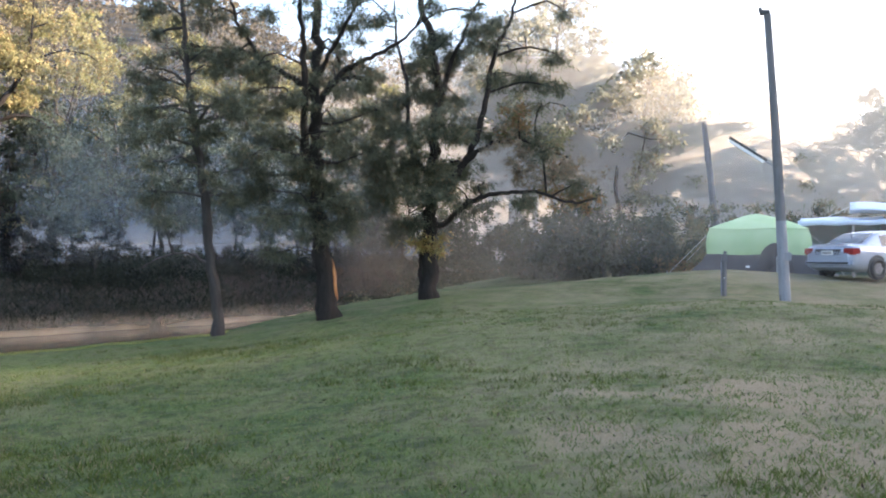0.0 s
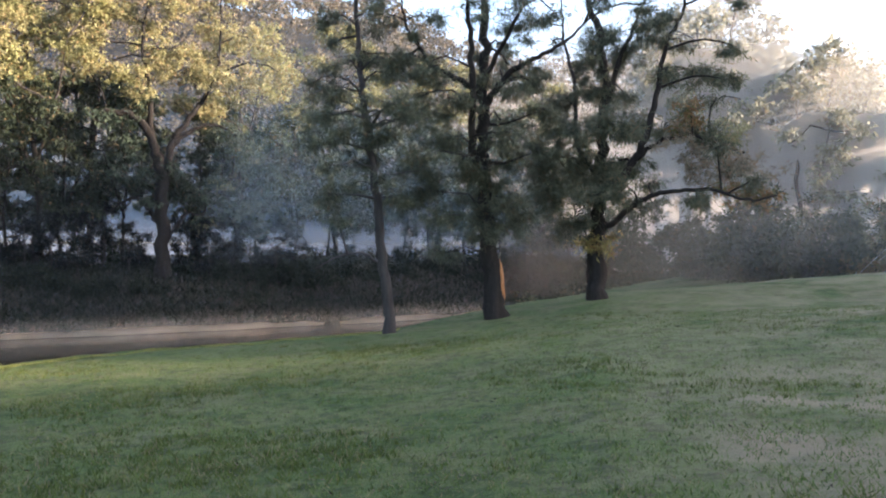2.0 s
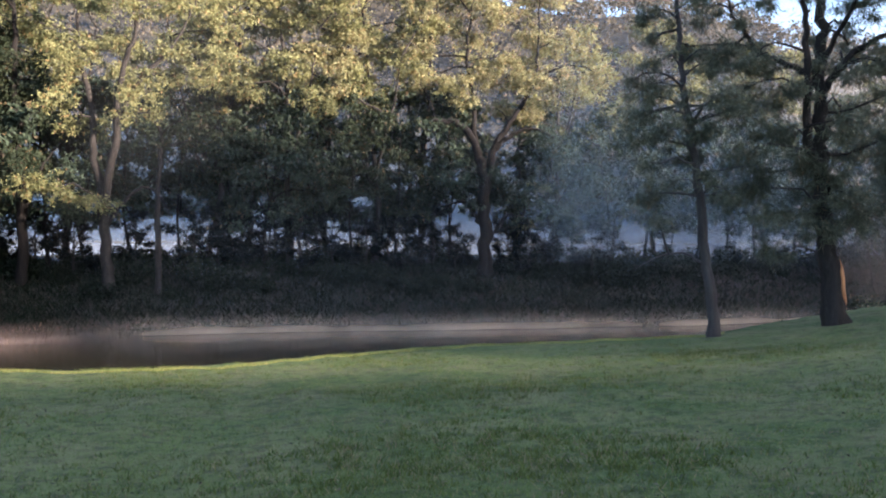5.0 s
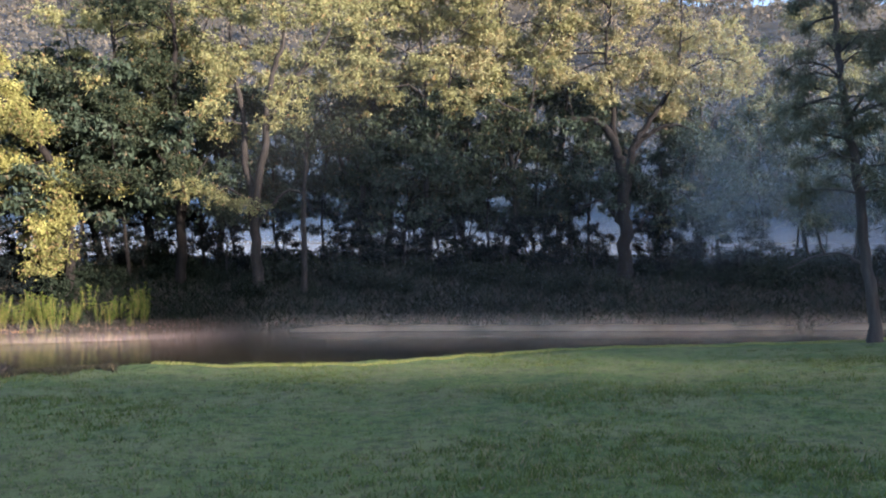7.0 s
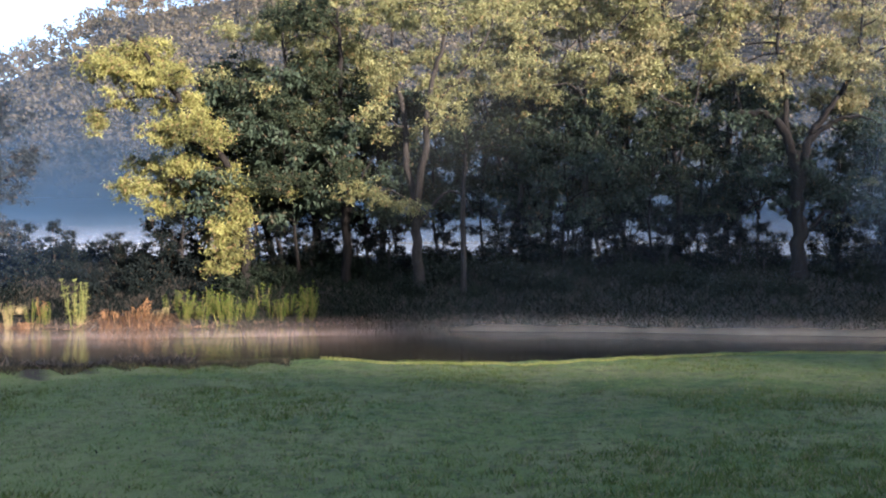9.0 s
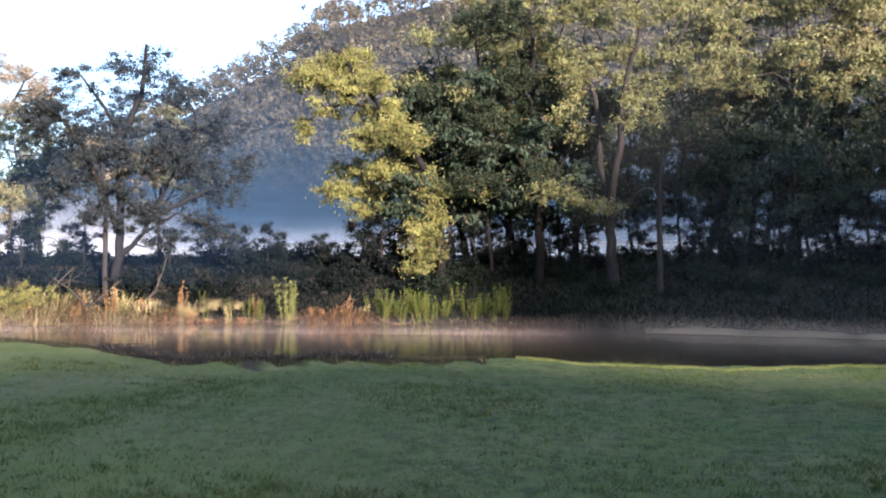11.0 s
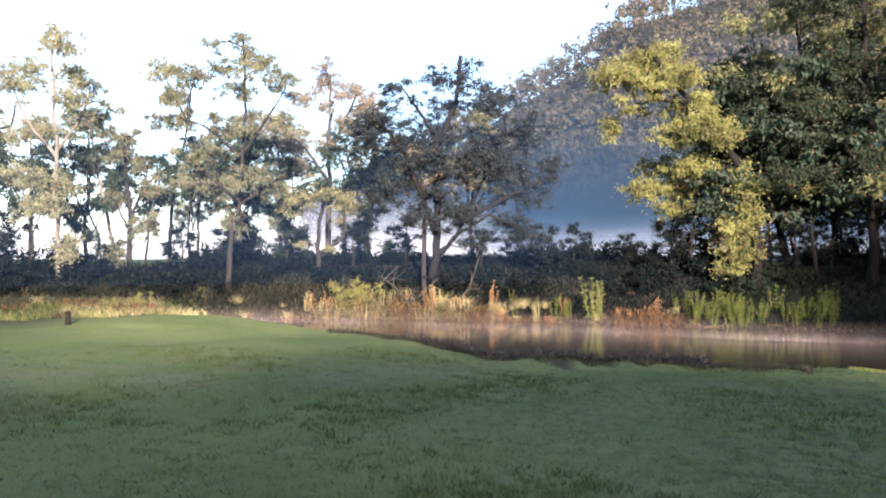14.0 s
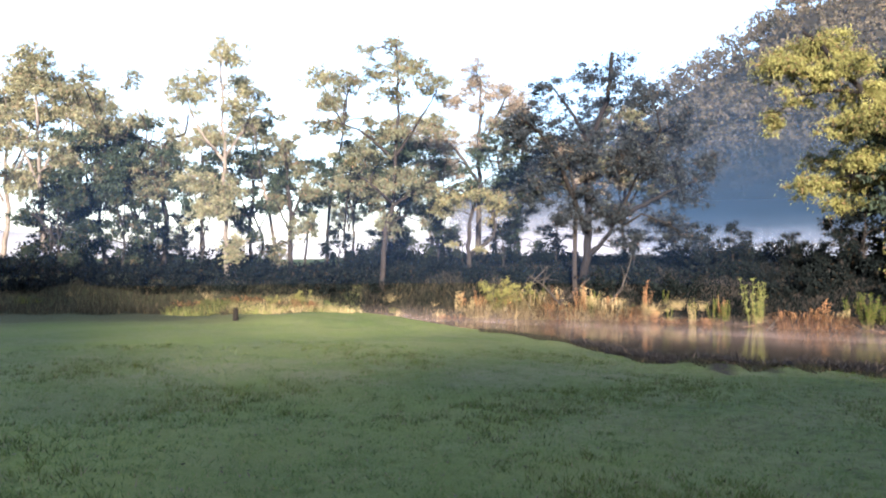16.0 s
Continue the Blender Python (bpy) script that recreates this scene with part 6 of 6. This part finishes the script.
def awning():
    root = new("awning")
    part("roof_panel", sheet("roof_panel", [[(x, y, 1.95 + 0.10 * (y + 1.2) - 0.05 * math.sin(x * 1.7 + 0.6) ** 2) for x in np.linspace(-1.5, 1.3, 15)] for y in np.linspace(-1.3, 1.3, 7)], M_AWNING, 0.03), None, root, "pale blue tarpaulin roof")
    part("upper_roof", sheet("upper_roof", [[(x, y, 2.32 + 0.32 * (1 - abs(y) / 1.4) + 0.03 * math.sin(x * 3)) for x in np.linspace(0.2, 4.6, 18)] for y in np.linspace(-1.4, 1.4, 9)], M_AWNING, 0.03), None, root, "raised pale blue tarpaulin roof")
    part("valance", sheet("valance", [[(x, -1.32, z + 0.02 * math.sin(x * 6)) for x in np.linspace(-1.5, 4.6, 25)] for z in (1.80, 1.90, 1.98)], M_AWNING, 0.01), None, root)
    part("back_wall", boxed((2.6, 0.05, 1.95), (-0.1, 1.2, 0.97), 0.01), M_ANNEX, root, "dark green canvas wall")
    part("side_wall", boxed((3.3, 0.05, 2.2), (2.9, 1.25, 1.1), 0.01), M_BROWN, root, "brown canvas wall")
    for x in (-1.45, 0.3, 4.5):
        for y in (-1.25, 1.15):
            part("post", rod("post", (x, y, -0.05), (x, y, 2.0), 0.03, M_STEEL), None, root)
    part("guy_rope", rod("guy_rope", (0.3, -1.35, 2.5), (-0.7, -1.3, 2.0), 0.012, M_ROPE), None, root)
    p = on_land(-25.0, 34.5)
    root.matrix_world = pose(p.x, p.y, p.z + 0.12, 0, 0, -25)
    return tagged(root, "pale blue camp awning over dark canvas walls", "awning")


def light_pole():
    root = new("light_pole")
    w = Wood()
    pts = np.array([(0, 0, -0.3), (-0.04, 0, 0.8), (-0.11, 0, 2.2), (-0.22, 0, 4.2), (-0.31, 0, 5.6), (-0.39, 0, 6.85)])
    w.limb(pts, [0.125, 0.118, 0.112, 0.10, 0.092, 0.084], 14, 0.02, np.random.default_rng(3))
    w.limb(np.array([(-0.39, 0, 6.845), (-0.39, 0, 6.86)]), [0.084, 0.001], 14)
    part("shaft", w.mesh("shaft", M_POLE), None, root, "grey timber shaft")
    s = Wood()
    s.limb(np.array([(0, 0, -0.02), (-0.04, 0, 0.8), (-0.095, 0, 1.9)]), [0.13, 0.124, 0.119], 14)
    part("painted_foot", s.mesh("painted_foot", M_POLE_PAINT), None, root, "worn white painted foot")
    arm = new("lamp_arm")
    arm.parent = root
    turn = Matrix.Rotation(radians(35), 4, "Y")
    part("bracket", rod("bracket", (-0.17, 0, 3.15), (-0.46, 0, 3.36), 0.025, M_STEEL), None, arm)
    part("housing", boxed((1.05, 0.14, 0.06), (-0.83, -0.02, 3.64), 0.015, turn), M_BLACK, arm, "dark lamp housing")
    part("tube_cover", boxed((0.98, 0.10, 0.07), (-0.865, -0.03, 3.59), 0.02, turn), M_TUBE, arm, "white fluorescent tube cover")
    part("cap", boxed((0.24, 0.16, 0.10), (-0.45, 0, 6.90), 0.02), M_BLACK, root)
    part("insulator", boxed((0.09, 0.09, 0.12), (-0.55, 0, 6.98), 0.02), M_BLACK, root)
    part("meter_box", boxed((0.16, 0.06, 0.2), (0.05, -0.17, 1.05), 0.01), M_POLE_PAINT, root)
    p = on_land(-21.7, 22.0)
    root.matrix_world = pose(p.x, p.y, p.z, 0, 0, -20)
    return tagged(root, "leaning grey timber pole with a fluorescent lamp", "light pole")


def power_post():
    root = new("power_post")
    part("shaft", rod("shaft", (0, 0, -0.2), (0, 0, 0.98), 0.065, M_POLE), None, root, "grey timber shaft")
    part("outlet_box", boxed((0.15, 0.12, 0.18), (0, -0.02, 0.94), 0.02), M_POLE, root, "grey outlet box")
    part("cap", boxed((0.10, 0.10, 0.10), (0.02, 0, 1.07), 0.03), M_POLE, root)
    part("conduit", rod("conduit", (-0.07, -0.05, 0), (-0.07, -0.05, 0.85), 0.014, M_POLE_PAINT), None, root)
    part("tap", rod("tap", (0.0, -0.07, 0.45), (0.0, -0.16, 0.43), 0.015, M_STEEL), None, root)
    p = on_land(-18.1, 22.5)
    root.matrix_world = pose(p.x, p.y, p.z, 0, 0, -18)
    return tagged(root, "short grey timber post with an outlet box", "post")


def far_pole():
    root = new("power_pole")
    w = Wood()
    w.limb(np.array([(0, 0, -0.3), (-0.2, 0, 3), (-0.5, 0, 6), (-0.85, 0, 9.0)]), [0.24, 0.22, 0.2, 0.15], 10, 0.03, np.random.default_rng(4))
    part("shaft", w.mesh("shaft", M_POLE), None, root)
    part("crossarm", boxed((0.35, 0.2, 0.9), (-0.62, 0, 7.0), 0.04), M_BLACK, root, "dark box near the top")
    p = on_land(-17.75, 45.0)
    root.matrix_world = pose(p.x, p.y, p.z, 0, 0, -18) @ Matrix.Scale(0.81, 4)
    return tagged(root, "leaning timber power pole in the haze", "power pole")


sedan()
tent()
awning()
light_pole()
power_post()
far_pole()

# scrub and trees round the camp
CAMP_BUSH = [shrub_meshes(191 + i, 2.4, 1.7, m, 14, 105, 0.16, 0.075, 0.46) for i, m in enumerate((M_LEAF_DARK, M_LEAF_RUST, M_LEAF_BLUE))]
for i, (az, d, k, size) in enumerate([(-8.5, 34, 0, 1.15), (-11.0, 33, 0, 1.25), (-6.0, 35, 0, 1.0), (-13.4, 34.5, 0, 0.9), (-3.0, 37, 0, 1.0), (0.5, 38, 2, 0.9), (4.2, 34, 2, 0.8), (-9.8, 37, 0, 1.4), (-14.8, 33, 1, 0.45), (-15.5, 38, 2, 1.1), (-17.5, 42, 0, 1.2), (-20, 44, 2, 1.3), (-22.5, 45, 0, 1.2), (-25.5, 46, 2, 1.3), (-28, 45, 0, 1.3), (-30, 46, 2, 1.3), (2.0, 40, 0, 0.9), (3.4, 38, 0, 1.1), (-0.8, 41, 0, 1.2)]):
    plant("shrub", CAMP_BUSH[k], BUSH, az, d, i * 77.0, size, "low rusty shrub beside the tent" if k == 1 else "tall dark shrub in the haze behind the lawn", "shrub", "shrubs behind the camp", sink=0.1)
belt = np.random.default_rng(77)
for i in range(30):
    az = -3.5 - 27.0 * i / 29 + belt.uniform(-0.6, 0.6)
    d, k = belt.uniform(56, 74), i % 3
    size = float(np.interp(az, [-30, -27, -24, -20, -14, -6, 0], [1.0, 0.62, 0.55, 0.66, 1.05, 1.35, 1.2])) * belt.uniform(0.72, 1.05)
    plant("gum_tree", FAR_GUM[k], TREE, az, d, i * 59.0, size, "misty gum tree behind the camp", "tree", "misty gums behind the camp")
